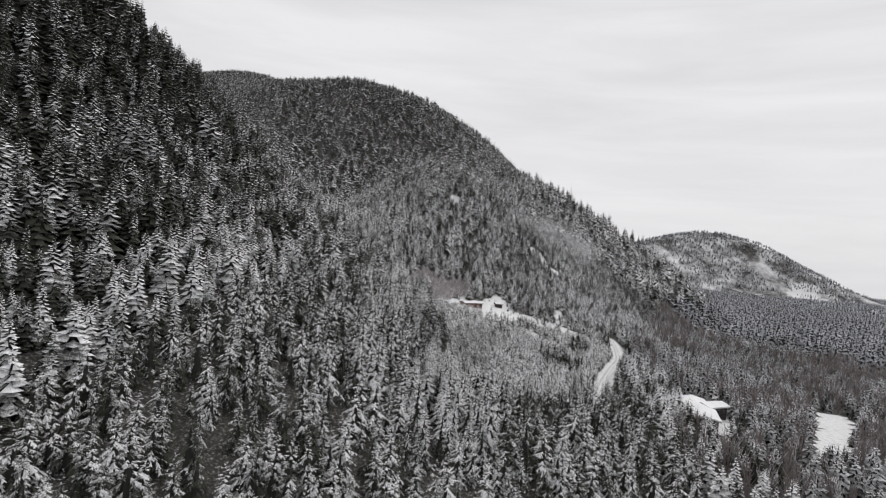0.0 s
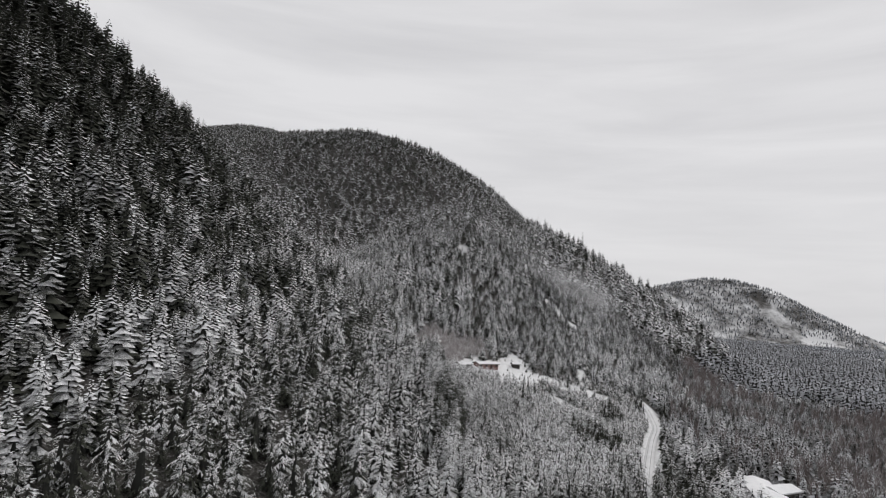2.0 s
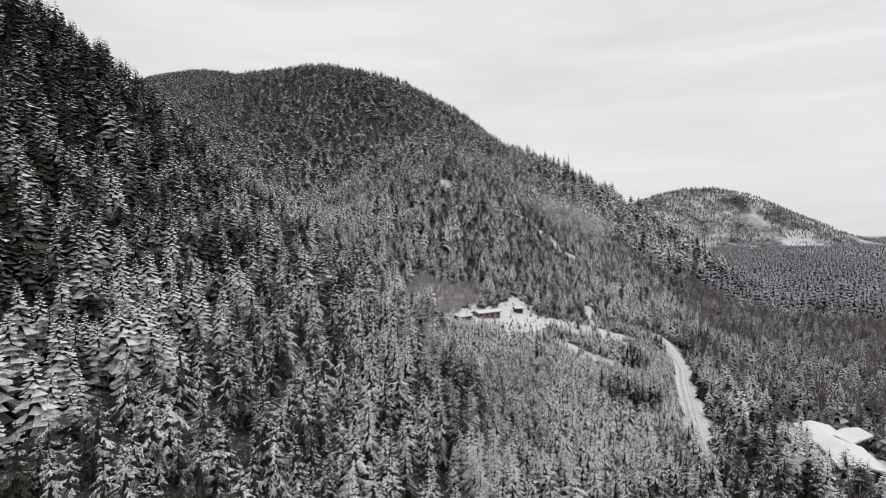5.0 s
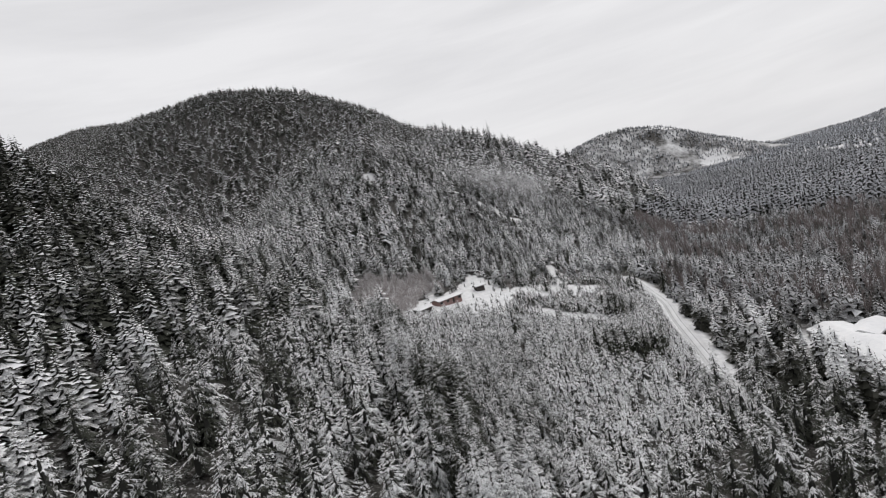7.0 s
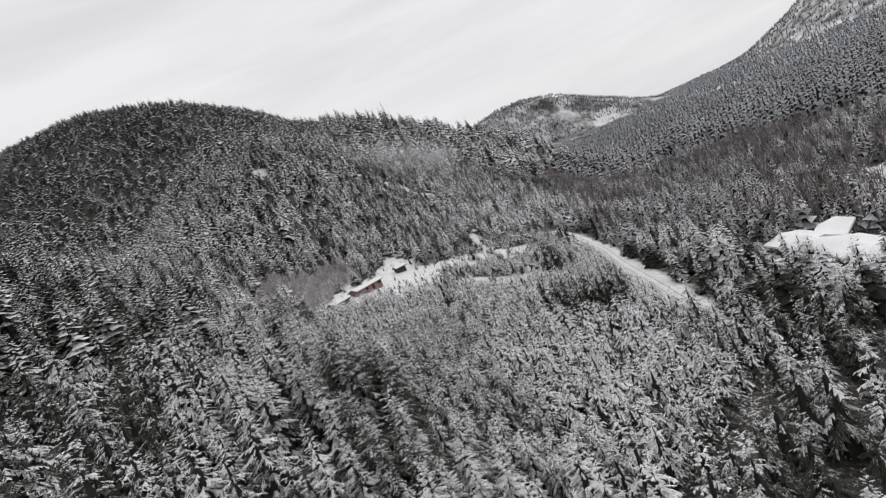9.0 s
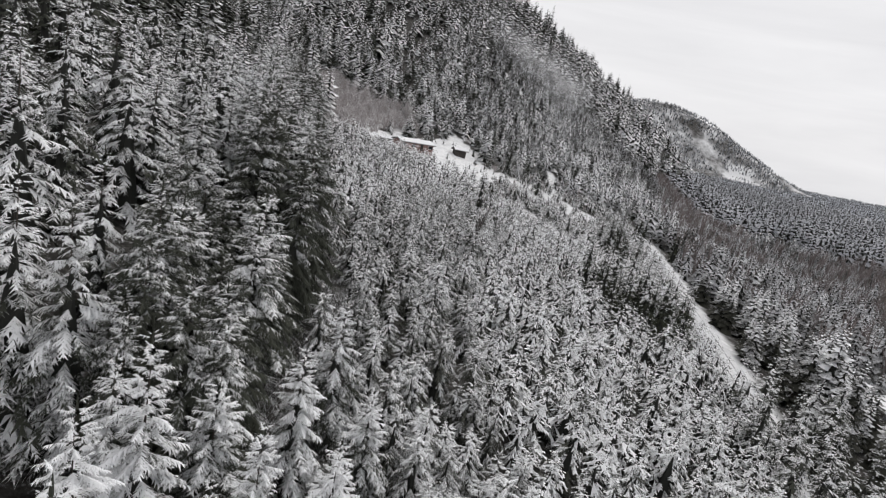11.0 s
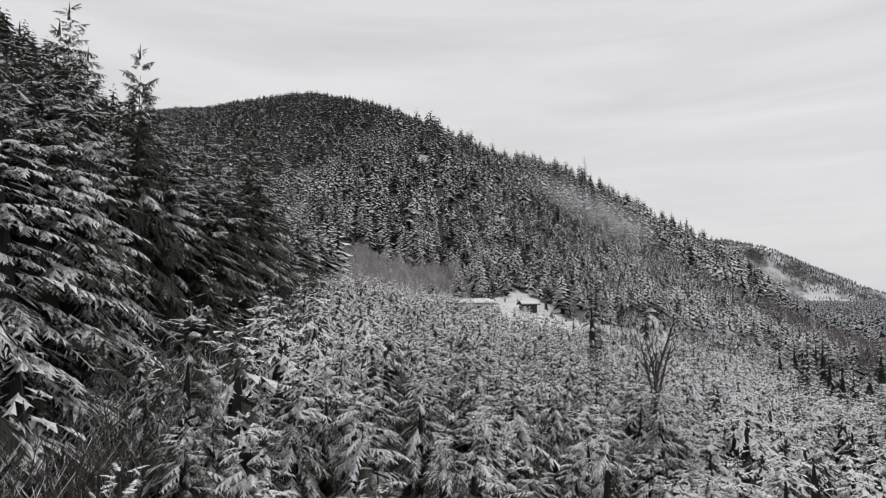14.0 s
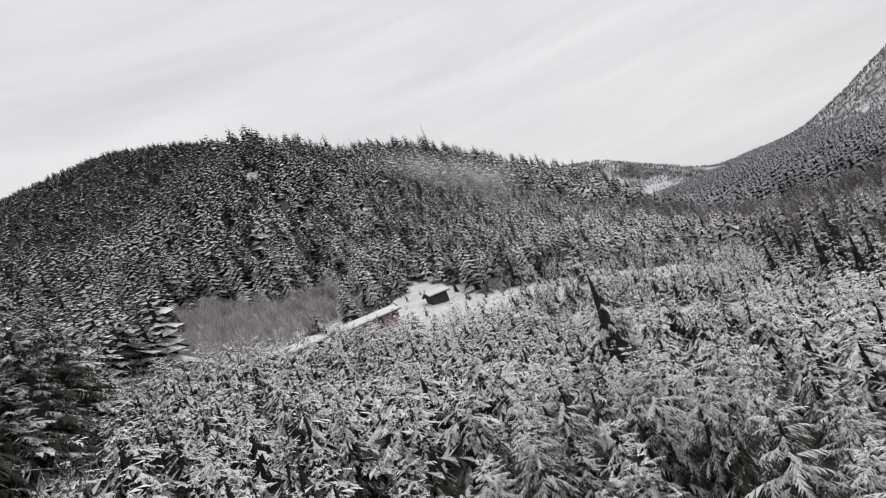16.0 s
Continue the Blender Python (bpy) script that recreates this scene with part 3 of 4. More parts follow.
places = np.concatenate([places[~((px < edge_x(py) + 2) & (px > edge_x(py) - 2.2) & (py > 146) & (py < 312))], beside, row, row - (3.6, 0.9)])
px, py = places[:, 0], places[:, 1]
tall = rng.triangular(6.5, 11.5, 17, len(places)) * np.where(rng.random(len(places)) < 0.12, 0.65, 1.0)
tall = np.where((px > -26) & (px < 34) & (py > 146) & (py < 192), rng.uniform(9.5, 14.5, len(px)), tall)
tall = np.where((px > -14) & (px < 4) & (py > 192) & (py < 262), rng.uniform(12.0, 17.5, len(px)), tall)
# lower trees on the flat ground east of the slope and behind the clearing
tall = np.where((px > 5) & (px < 34) & (py > 138) & (py < 192), rng.uniform(8, 13.0, len(px)), tall)
tall = np.where((px > 34) & (px < 64) & (py > 176) & (py < 218), rng.uniform(7.0, 10.5, len(px)), tall)
tall = np.where((px > 10) & (py > 340) & (py < 470) & (px < 110), tall * 0.72, tall)
tall = np.where((px > 75) & (py > 100), tall * 0.8, tall)
near = along(px, py)
eye_z = np.interp(py, [0, 48, 81, 108, 144, 158, 165, 172, 181, 190, 206, 223, 231], [70, 78, 76, 70, 56.5, 51, 48.7, 46.7, 45.2, 44.3, 44.7, 46.2, 46.2])
# lower trees thick with snow that stand before the forest edge
FRONT_FIRS = [(3.9, 177.2, 9.5), (5.4, 183.5, 9.5), (-0.8, 169.8, 12.5), (6.0, 172.5, 9.0), (7.6, 179.0, 7.5), (3.2, 170.5, 10.0)]
crowded = np.min([np.hypot(px - x, py - y) for x, y, h in FRONT_FIRS], axis=0) < 2.0
clash = crowded | (near < 5.5) & (ground_z(px, py) + tall > eye_z - 4.0)
places, tall, near = places[~clash], tall[~clash], near[~clash]
px, py = places[:, 0], places[:, 1]
wide = rng.uniform(0.8, 1.3, len(places))

LABEL = "tall dark green fir laden with snow on the mountainside"
FIRS_NEAR = [fir("fir_tree", 15.0, 3.2 + 0.2 * (k % 3), 20 + k, NEEDLES, LABEL, "tree", "tall firs of the slope", whorl=0.72, arms=5, twigs=6, spine=3, slim=0.6, bare=0.10, droop=1.15) for k in range(4)]
FIRS_EDGE = [fir("fir_tree", 15.0, 3.0 + 0.2 * (k % 3), 110 + k, EDGE_NEEDLES, "tall dark fir at the forest edge with patches of snow", "tree", "tall firs of the slope", whorl=0.66, arms=5, twigs=7, spine=3, slim=0.55, shape=0.75, bare=0.22, droop=1.2) for k in range(3)]
for k, ob in enumerate(FIRS_NEAR + FIRS_EDGE):
    for j in range(7):
        part("dead_limb", tri_mesh("dead_limb", limb_arrays(15.0, 3.4, 1, 500 + 10 * k + j), GREY_TWIGS), ob, "bare grey dead lower limb")
FIRS = [fir("fir_tree", 15.0, 3.2 + 0.2 * (k % 3), 30 + k, NEEDLES, LABEL, "tree", "tall firs of the slope", whorl=1.05, arms=5, twigs=2, spine=2, slim=0.85) for k in range(6)]


def stand(kinds, n, m):
    """Stands the first tree of each kind itself, and after that copies of it."""
    ob = kinds[n % len(kinds)]
    if n < len(kinds):
        ob.matrix_basis = m
    else:
        copy_thing(ob, m @ Matrix.Diagonal((1 / ob.scale[0], 1 / ob.scale[1], 1 / ob.scale[2], 1)))


def tree_pose(x, y, wide_s, s, lean=0.02):
    return Matrix.LocRotScale((x, y, gz(x, y) - 0.1), Euler((rng.uniform(-lean, lean), rng.uniform(-lean, lean), rng.uniform(0, 6.28))), (wide_s, wide_s, s))


# the nearest grown trees stand as things of their own
order = np.argsort(off_line(px, py, [(0, 146), (-3, 170), (-4, 215), (-6, 260)]))
chosen = order[:270]
count = [0, 0, 0]
for i in chosen:
    s = tall[i] / 15.0
    edge = edge_x(py[i]) - 7 < px[i] < edge_x(py[i]) + 3 and 172 < py[i] < 300
    kind = 0 if edge and (py[i] < 204 or py[i] > 224 or i % 4 == 0) else 1 if count[1] < 50 else 2
    stand((FIRS_EDGE, FIRS_NEAR, FIRS)[kind], count[kind], tree_pose(px[i], py[i], (0.8 * s + 0.2) * wide[i], s))
    count[kind] += 1
for x, y, h in FRONT_FIRS:
    stand(FIRS_NEAR, count[1], tree_pose(x, y, 0.3 + 0.75 * h / 15.0, h / 15.0))
    count[1] += 1
rest = np.ones(len(places), bool)
rest[chosen] = False
d = np.minimum(near, np.hypot(px - 10, py - 230))
TREES_MID = [unit(fir_arrays(14.0, 3.3, 40 + k, whorl=1.5, arms=5, twigs=1, spine=2, shape=0.95, slim=0.8, coarse=True), 14.0) for k in range(7)]
TREES_HALF = [far_tree(50 + k, 60, 0.24 + 0.014 * (k % 3)) for k in range(7)]
TREES_FAR = [far_tree(60 + k, 28, 0.25 + 0.014 * (k % 3)) for k in range(7)]
TREES_SMALL = [far_tree(80 + k, 15, 0.255 + 0.012 * (k % 3)) for k in range(6)]
TREES_TINY = [far_tree(90 + k, 9, 0.27) for k in range(5)]
light = ((px > 68) & (py < 430)) | ((px > 25) & (py > 372) & (py < 545) & (px > 25 + 0.30 * (py - 372)))
tall = np.where(light & (py > 372), tall * 0.75, tall)
close = (d < 110) | ((px > -70) & (px < 60) & (py > 290) & (py < 405))
inner_ring = d < 62
spur = (ground_z(px, py) > 57 + 4 * np.sin(px / 19.0) + 4 * np.sin(py / 27.0)) & (py < 340)
tall = np.where(spur, tall * 1.35, tall)
sel = rest & ~light & spur & (d < 190)
forest("spur_forest", "dark old fir forest on the steep spur, little snow on it", places[sel], tall[sel], wide[sel], TREES_HALF, SPUR_NEEDLES)
sel = rest & ~light & spur & (d >= 190)
forest("upper_forest", "dark old fir forest high on the steep spur", places[sel], tall[sel], wide[sel], TREES_FAR, SPUR_NEEDLES)
rest &= ~spur
sel = rest & ~light & inner_ring
forest("near_forest", "dense fir forest thick with snow below the flight", places[sel], tall[sel], wide[sel], TREES_MID, MID_NEEDLES)
sel = rest & ~light & close & ~inner_ring
forest("slope_forest", "dense snow-dusted fir forest on the mountain slope", places[sel], tall[sel], wide[sel], TREES_HALF, MID_NEEDLES)
sel = rest & ~light & ~close & (d < 330) & (py < 330)
forest("mountainside_forest", "dense dark fir forest with snow on its branches", places[sel], tall[sel], wide[sel], TREES_FAR, MID_NEEDLES)
sel = rest & ~light & ~close & (d < 330) & (py >= 330)
forest("foothill_forest", "fir forest dusted with snow at the foot of the hill", places[sel], tall[sel], wide[sel], TREES_FAR, FAR_NEEDLES)
sel = rest & ~light & ~close & (d >= 330)
forest("ridge_forest", "dense dark fir forest on the steep ridge", places[sel], tall[sel], wide[sel], TREES_SMALL, FAR_NEEDLES)
sel = rest & light & (d < 92)
forest("lane_forest", "snow-laden firs along the lower lane", places[sel], tall[sel], wide[sel], TREES_HALF, VALLEY_NEAR)
sel = rest & light & (d >= 92)
forest("lower_forest", "frosted mixed forest on the low ground beside the lane", places[sel], tall[sel], wide[sel], TREES_FAR, VALLEY_NEEDLES)

thicket_xy, rng = scatter(12, 150, 368, 548, 4.6, 33)
tx, ty = thicket_xy[:, 0], thicket_xy[:, 1]
thicket_xy = thicket_xy[(tx > 12 + 0.25 * (ty - 368)) & ~open_ground(tx, ty) & (off_line(tx, ty, ROAD_LINE) > 6)]
forest("thicket", "frosted young firs filling the gaps behind the yard", thicket_xy, rng.uniform(5, 9.5, len(thicket_xy)), rng.uniform(0.95, 1.3, len(thicket_xy)), TREES_FAR, FAR_NEEDLES)

# the wooded hill behind, the valley and the far mountains
far_xy, rng = scatter(-900, 900, 560, 2100, 9.4, 5)
fx, fy = far_xy[:, 0], far_xy[:, 1]
keep = ~open_ground(fx, fy) & in_sight(fx, fy) & (rng.random(len(fx)) < 0.94)
far_xy = far_xy[keep]
h_far = rng.triangular(10, 16, 23, len(far_xy))
flat = (far_xy[:, 0] > 215) & (ground_z(far_xy[:, 0], far_xy[:, 1]) < 34)
sel = (np.hypot(far_xy[:, 0], far_xy[:, 1] - 230) < 560) & ~flat
ones = rng.uniform(0.95, 1.35, len(far_xy))
forest("hill_forest", "fir forest covering the wooded hill, dusted with snow", far_xy[sel], h_far[sel], ones[sel], TREES_FAR, FAR_NEEDLES)
side = flat | (far_xy[:, 0] > 330 + 0.2 * (far_xy[:, 1] - 700))
far = ~sel & ~side
forest("hilltop_forest", "distant fir forest on the rounded hilltop", far_xy[far], h_far[far], ones[far] * 1.1, TREES_SMALL, FAR_NEEDLES)
far = ~sel & side
forest("plain_forest", "pale hazed forest on the valley floor far away", far_xy[far], h_far[far], ones[far] * 1.4, TREES_SMALL, PLAIN_NEEDLES)
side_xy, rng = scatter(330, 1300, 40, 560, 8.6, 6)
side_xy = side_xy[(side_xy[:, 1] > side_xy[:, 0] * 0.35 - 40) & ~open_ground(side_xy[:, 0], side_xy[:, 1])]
forest("valley_forest", "mixed snowy forest on the flat valley floor, greyed by haze", side_xy, rng.uniform(11, 21, len(side_xy)), rng.uniform(0.9, 1.4, len(side_xy)), TREES_SMALL, PLAIN_NEEDLES)
mount_xy, rng = scatter(200, 3500, 900, 3300, 23.0, 7)
mx, my = mount_xy[:, 0], mount_xy[:, 1]
face = (mx < 1900) & (my > 1900) & (my < 2600)
keep = ((my > 2100) | (mx > 900)) & (mx < my * 1.75) & ~face & in_sight(mx, my) & ~open_ground(mx, my)
mount_xy = mount_xy[keep]
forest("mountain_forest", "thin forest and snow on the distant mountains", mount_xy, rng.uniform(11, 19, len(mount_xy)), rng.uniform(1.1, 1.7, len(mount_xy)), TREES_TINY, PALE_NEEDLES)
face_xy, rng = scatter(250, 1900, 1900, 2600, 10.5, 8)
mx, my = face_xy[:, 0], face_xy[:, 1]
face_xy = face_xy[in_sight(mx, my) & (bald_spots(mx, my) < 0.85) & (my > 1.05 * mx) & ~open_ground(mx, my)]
forest("crag_forest", "snow-dusted, hazed forest below the crags of the far mountain", face_xy, rng.uniform(8, 15, len(face_xy)), rng.uniform(1.0, 1.5, len(face_xy)), TREES_TINY, PALE_NEEDLES)

# a wisp of low cloud that hangs on the hillside above the clearing
MIST, _t, _b = material("thin_cloud", 1.0)
_b.inputs["Base Color"].default_value = (0.62, 0.62, 0.63, 1)
_b.inputs["Specular IOR Level"].default_value = 0.0
_g = _t.nodes.new("ShaderNodeNewGeometry")
_v = _t.nodes.new("ShaderNodeAttribute")
_v.attribute_name = "veil"
_n = noise_node(_t, 0.045, 5.0, 0.6, _g.outputs["Position"])
_f = math_node(_t, "MULTIPLY", _v.outputs["Fac"], math_node(_t, "MULTIPLY_ADD", _n.outputs["Fac"], 2.6, -0.75))
_f.node.use_clamp = True
_clear, _blend = _t.nodes.new("ShaderNodeBsdfTransparent"), _t.nodes.new("ShaderNodeMixShader")
_t.links.new(_f, _blend.inputs[0])
_t.links.new(_clear.outputs[0], _blend.inputs[1])
_t.links.new(_b.outputs[0], _blend.inputs[2])
_t.links.new(_blend.outputs[0], _t.nodes["Material Output"].inputs["Surface"])


def low_cloud(x, y, long, deep, rise, lift, turn, layers, dense):
    """Loose billows one behind the other over the slope, thin towards their edges."""
    u, v = np.meshgrid(np.linspace(-1, 1, 33), np.linspace(-1, 1, 17))
    c, s = math.cos(radians(turn)), math.sin(radians(turn))
    verts, veil, faces = [], [], []
    i = (np.arange(16)[:, None] * 33 + np.arange(32)[None]).ravel()
    for k in range(layers):
        back = deep * (k / max(1, layers - 1) - 0.5)
        a, b = u * long, back + 5.0 * np.sin(2.3 * u + k) + 7.0 * v
        px_, py_ = x + c * a - s * b, y + s * a + c * b
        z = ground_z(px_, py_) + lift + rise * v + 3.0 * np.sin(3.0 * u + 1.7 * k)
        faces.append(np.stack([i, i + 1, i + 34, i + 33], 1) + 33 * 17 * k)
        verts.append(np.stack([px_, py_, z], 2).reshape(-1, 3))
        veil.append(dense * (np.clip(1 - u * u, 0, 1) ** 1.5 * np.clip(1 - v * v, 0, 1) ** 1.5).ravel())
    me = mesh_from("low_cloud", np.concatenate(verts), np.concatenate(faces), MIST, True)
    me.attributes.new("veil", "FLOAT", "POINT").data.foreach_set("value", np.concatenate(veil).astype(np.float32))
    return tagged(new("low_cloud", me), "thin grey wisp of low cloud clinging to the wooded slope", "cloud", kind="stuff")


low_cloud(112, 540, 62, 40, 10, 11, 48, 6, 0.40)

# the lone tree that stands out on the ridge
ridge_fir = fir("ridge_tree", 31.0, 4.6, 77, NEEDLES, "lone tall fir standing out on the ridge line", "tree", "", whorl=1.4, twigs=3)
ridge_fir.matrix_basis = pose(143, 698, gz(143, 698) - 0.5)

# ---- the young plantation ----
YOUNGS = [fir("young_fir", 6.0, 1.5 + 0.12 * (k % 3), 120 + k, YOUNG, "young fir frosted white with snow in the plantation", "tree", "young firs of the plantation", whorl=0.56, arms=5, twigs=3, spine=2, shape=0.62, bare=0.04, droop=1.5, slim=0.70, core=0.22) for k in range(6)]
young_xy, rng = scatter(-6, 130, 172, 364, 2.15, 9)
yx, yy = young_xy[:, 0], young_xy[:, 1]
in_field = (is_young(yx, yy) & ~inside(yx, yy, ALDER_GROUND)) | inside(yx, yy, YARD) | inside(yx, yy, FIELDS[2])
clear = open_ground(yx, yy)
young_xy = young_xy[in_field & ((yx > edge_x(yy) + np.interp(yy, [170, 200, 225, 250, 290], [5.0, 4.6, 3.8, 2.4, 1.0])) | (rng.random(len(yx)) < 0.10)) & ~is_dark(yx, yy) & (off_line(yx, yy, ROAD_LINE) > 3.1) & (rng.random(len(yx)) < np.where(clear & (off_line(yx, yy, ROAD_LINE) > 3.2), np.where((yy < 308) & (yx > 38), 0.04, np.where(yy < 308, np.where(np.abs(yx - 23.6 - 0.25 * (yy - 299)) < 3.0, 0.0, 0.75), np.where(yx > 40, 0.45, np.where(np.abs(yy - 318 - 0.95 * yx) < 6, 0.02, np.where(yy < 328, 0.30, 0.18))))), np.where((yx > 44) & (yy > 312), 0.80, 0.97)))]
young_xy = np.concatenate([young_xy, [(20.6, 229.2), (22.2, 229.6), (19.6, 230.6), (23.6, 231.0), (21.2, 227.2)]])
yx, yy = young_xy[:, 0], young_xy[:, 1]
y_tall = rng.uniform(3.6, 7.0, len(yx))
y_tall = np.where(yy > 270, rng.uniform(4.2, 6.4, len(yx)), y_tall)
y_tall = np.where((yy > 284) & (yx < 32), rng.uniform(4.8, 6.8, len(yx)), y_tall)
y_tall = np.where((yy > 280) & (yy < 306) & (yx < 30), rng.uniform(6.0, 7.8, len(yx)), y_tall)
y_tall = np.where((yx > 40) & (yy > 306), rng.uniform(2.2, 5.6, len(yx)), y_tall)
spare = open_ground(yx, yy) & (yy > 306)
y_tall = np.where(spare, rng.uniform(0.9, 3.0, len(yx)) * np.where(((yy < 328) & (yx < 40)) | (yx > 46), 1.5, 1.0), y_tall)
y_tall = np.where(off_line(yx, yy, ROAD_LINE) < 14, y_tall * np.clip(off_line(yx, yy, ROAD_LINE) / np.where(yy < 217, 4.5, 5.0), 0.62, 1.0), y_tall)
fringe = np.min([np.hypot(yx - a, yy - b) for a, b in ((46, 300), (52, 290), (58, 281), (40, 295), (63, 279), (50, 283))], axis=0)
y_tall = np.where((fringe < 8) & ~spare, np.minimum(y_tall, 2.0 + 0.25 * fringe), y_tall)
y_tall[-5:] = 6.6
over = np.interp(yy, [165, 172, 181, 190, 206, 223, 231], [48.7, 46.7, 45.2, 44.3, 44.7, 46.2, 46.2]) - ground_z(yx, yy)
y_tall = np.where((along(yx, yy) < 4.5) & (yy < 236), np.clip(over - 3.4, 1.4, y_tall), y_tall)
y_near = off_line(yx, yy, [(9, 176), (9, 206), (15, 228), (22, 250)])
order = np.argsort(y_near)
for n, i in enumerate(order[:290]):
    s = y_tall[i] / 6.0
    w = (0.5 + 0.5 * s) * rng.uniform(0.85, 1.25)
    stand(YOUNGS, n, tree_pose(yx[i], yy[i], w, s, 0.07))
rest = order[290:]
YOUNG_SHAPES = [unit(fir_arrays(6.0, 1.55, 140 + k, whorl=0.72, arms=4, twigs=1, spine=1, shape=0.70, bare=0.20, droop=1.4, slim=0.9, coarse=True), 6.0) for k in range(6)]
forest("plantation", "close-set young firs white with snow", young_xy[rest], y_tall[rest], rng.uniform(0.9, 1.3, len(rest)), YOUNG_SHAPES, YOUNG_FAR, "plantation")

# older dark trees among the young ones
DARKS = [fir("dark_conifer", 13.0, 2.6, 160 + k, DARK_NEEDLES, "dark green conifer with little snow among the young firs", "tree", "dark conifers of the clearing", whorl=0.9, twigs=3, bare=0.05) for k in range(3)]
dark_xy, rng = scatter(35, 115, 220, 335, 3.6, 12)
dark_xy = dark_xy[is_dark(dark_xy[:, 0], dark_xy[:, 1]) & (off_line(dark_xy[:, 0], dark_xy[:, 1], ROAD_LINE) > 4)]
dark_list = [(x, y, rng.uniform(0.6, 1.05)) for x, y in dark_xy] + [(28.5, 266, 1.0), (31, 272, 0.6), (38, 300, 0.55), (24, 240, 0.5), (47, 358, 0.85), (53, 352, 0.8), (61, 338, 0.7)]
dark_list += [(70, 293, 0.85), (72.5, 291.5, 0.8), (71, 296.5, 0.92), (74.5, 294.5, 0.75), (68, 296, 0.8), (73.5, 298, 0.85), (36, 306.5, 0.6)]
for n, (x, y, s) in enumerate(dark_list):
    stand(DARKS, n, tree_pose(x, y, s * 1.1, s))


# ---- bare shrubs and the dead tree ----
SHRUBS = [tagged(new("bare_shrub", tri_mesh("bare_shrub", twig_arrays(5.0, 1.9, 16, 200 + k, 8), ALDER_TWIGS)), "leafless reddish-brown alder shrub with fine twigs", "shrub", "alder shrubs beside the house") for k in range(4)]
shrub_xy, rng = scatter(-22, 22, 276, 378, 2.5, 15)
sx_, sy_ = shrub_xy[:, 0], shrub_xy[:, 1]
shrub_xy = shrub_xy[~inside(sx_, sy_, YARD) & inside(sx_, sy_, ALDER_GROUND)]
shrub_list = [(x, y, rng.uniform(0.5, 1.25)) for x, y in shrub_xy]
more, rng = scatter(40, 84, 296, 372, 5.2, 16)
shrub_list += [(x, y, rng.uniform(0.4, 0.7)) for x, y in more[~open_ground(more[:, 0], more[:, 1]) & (more[:, 1] > 305)]]
for n, (x, y, s) in enumerate(shrub_list):
    stand(SHRUBS, n, tree_pose(x, y, s * 1.2, s))

BRUSH = [tagged(new("edge_brush", tri_mesh("edge_brush", twig_arrays(4.0, 2.6, 13, 210 + k, 9), GREY_TWIGS)), "tangled leafless grey brush at the forest edge", "shrub", "brush along the forest edge") for k in range(4)]
for n, y in enumerate(np.arange(170, 290, 0.45)):
    s = rng.uniform(0.4, 0.9)
    stand(BRUSH, n, tree_pose(edge_x(y) + rng.uniform(-2.5, np.interp(y, [170, 225, 290], [5.5, 4.5, 2.0])), y, s * 1.25, s, 0.18))

# leafless brown woods along the lane and on the valley floor
brown_xy, rng = scatter(66, 330, 150, 560, 6.5, 18)
bx, by = brown_xy[:, 0], brown_xy[:, 1]
patchy = np.sin(bx / 23.0 + 1.0) * np.sin(by / 31.0) + rng.uniform(-0.6, 0.6, len(bx))
brown_xy = brown_xy[(off_line(bx, by, ROAD_LINE) > 5) & ~open_ground(bx, by) & (patchy > 0.0) & (bx > np.interp(by, [150, 330, 560], [66, 108, 210]))]
BROWN = [(b, np.zeros(len(b) // 3, np.int32), np.zeros(len(b), np.float32)) for b in (twig_arrays(1.0, 0.22, 5, 230 + k, 5) for k in range(4))]
forest("bare_woods", "leafless brown alder woods on the valley floor", brown_xy, rng.uniform(8, 13, len(brown_xy)), np.ones(len(brown_xy)), BROWN, TWIGS)


def dead_tree():
    """A bare forked snag among the young firs."""
    ob = new("dead_tree")
    part("trunk", tri_mesh("trunk", twig_arrays(8.0, 0.2, 1, 5, 3, 2.4), DEAD_WOOD), ob, "dark bare trunk")
    r = np.random.default_rng(9)
    for k in range(7):
        arr = twig_arrays(3.4, 0.7, 1, 300 + k, 5, 2.6)
        b = part("limb", tri_mesh("limb", arr, DEAD_WOOD), ob)
        b.matrix_basis = Matrix.LocRotScale((0, 0, 4.0 + 0.34 * k), Euler((r.uniform(-0.35, 0.35), r.uniform(-0.35, 0.35), k * 0.9)), (1.3, 1.3, 1))
    return tagged(ob, "leafless dead tree with forked dark limbs", "tree")


snag = dead_tree()
snag.matrix_basis = pose(21.6, 228.9, gz(21.6, 228.9) - 0.2) @ Matrix.Diagonal((0.74, 0.74, 1.1, 1))


# ---- buildings ----
def box_into(bm, x0, x1, y0, y1, z0, z1):
    v = [bm.verts.new(p) for p in ((x0, y0, z0), (x1, y0, z0), (x1, y1, z0), (x0, y1, z0), (x0, y0, z1), (x1, y0, z1), (x1, y1, z1), (x0, y1, z1))]
    for f in ((0, 3, 2, 1), (4, 5, 6, 7), (0, 1, 5, 4), (1, 2, 6, 5), (2, 3, 7, 6), (3, 0, 4, 7)):
        bm.faces.new([v[i] for i in f])


def box(name, x0, x1, y0, y1, z0, z1, mat, parent, label="", bevel=0.03):
    bm = bmesh.new()
    box_into(bm, x0, x1, y0, y1, z0, z1)
    if bevel:
        bmesh.ops.bevel(bm, geom=bm.edges[:], offset=bevel, segments=1, affect="EDGES")
    return part(name, bm_mesh(name, bm, mat), parent, label)


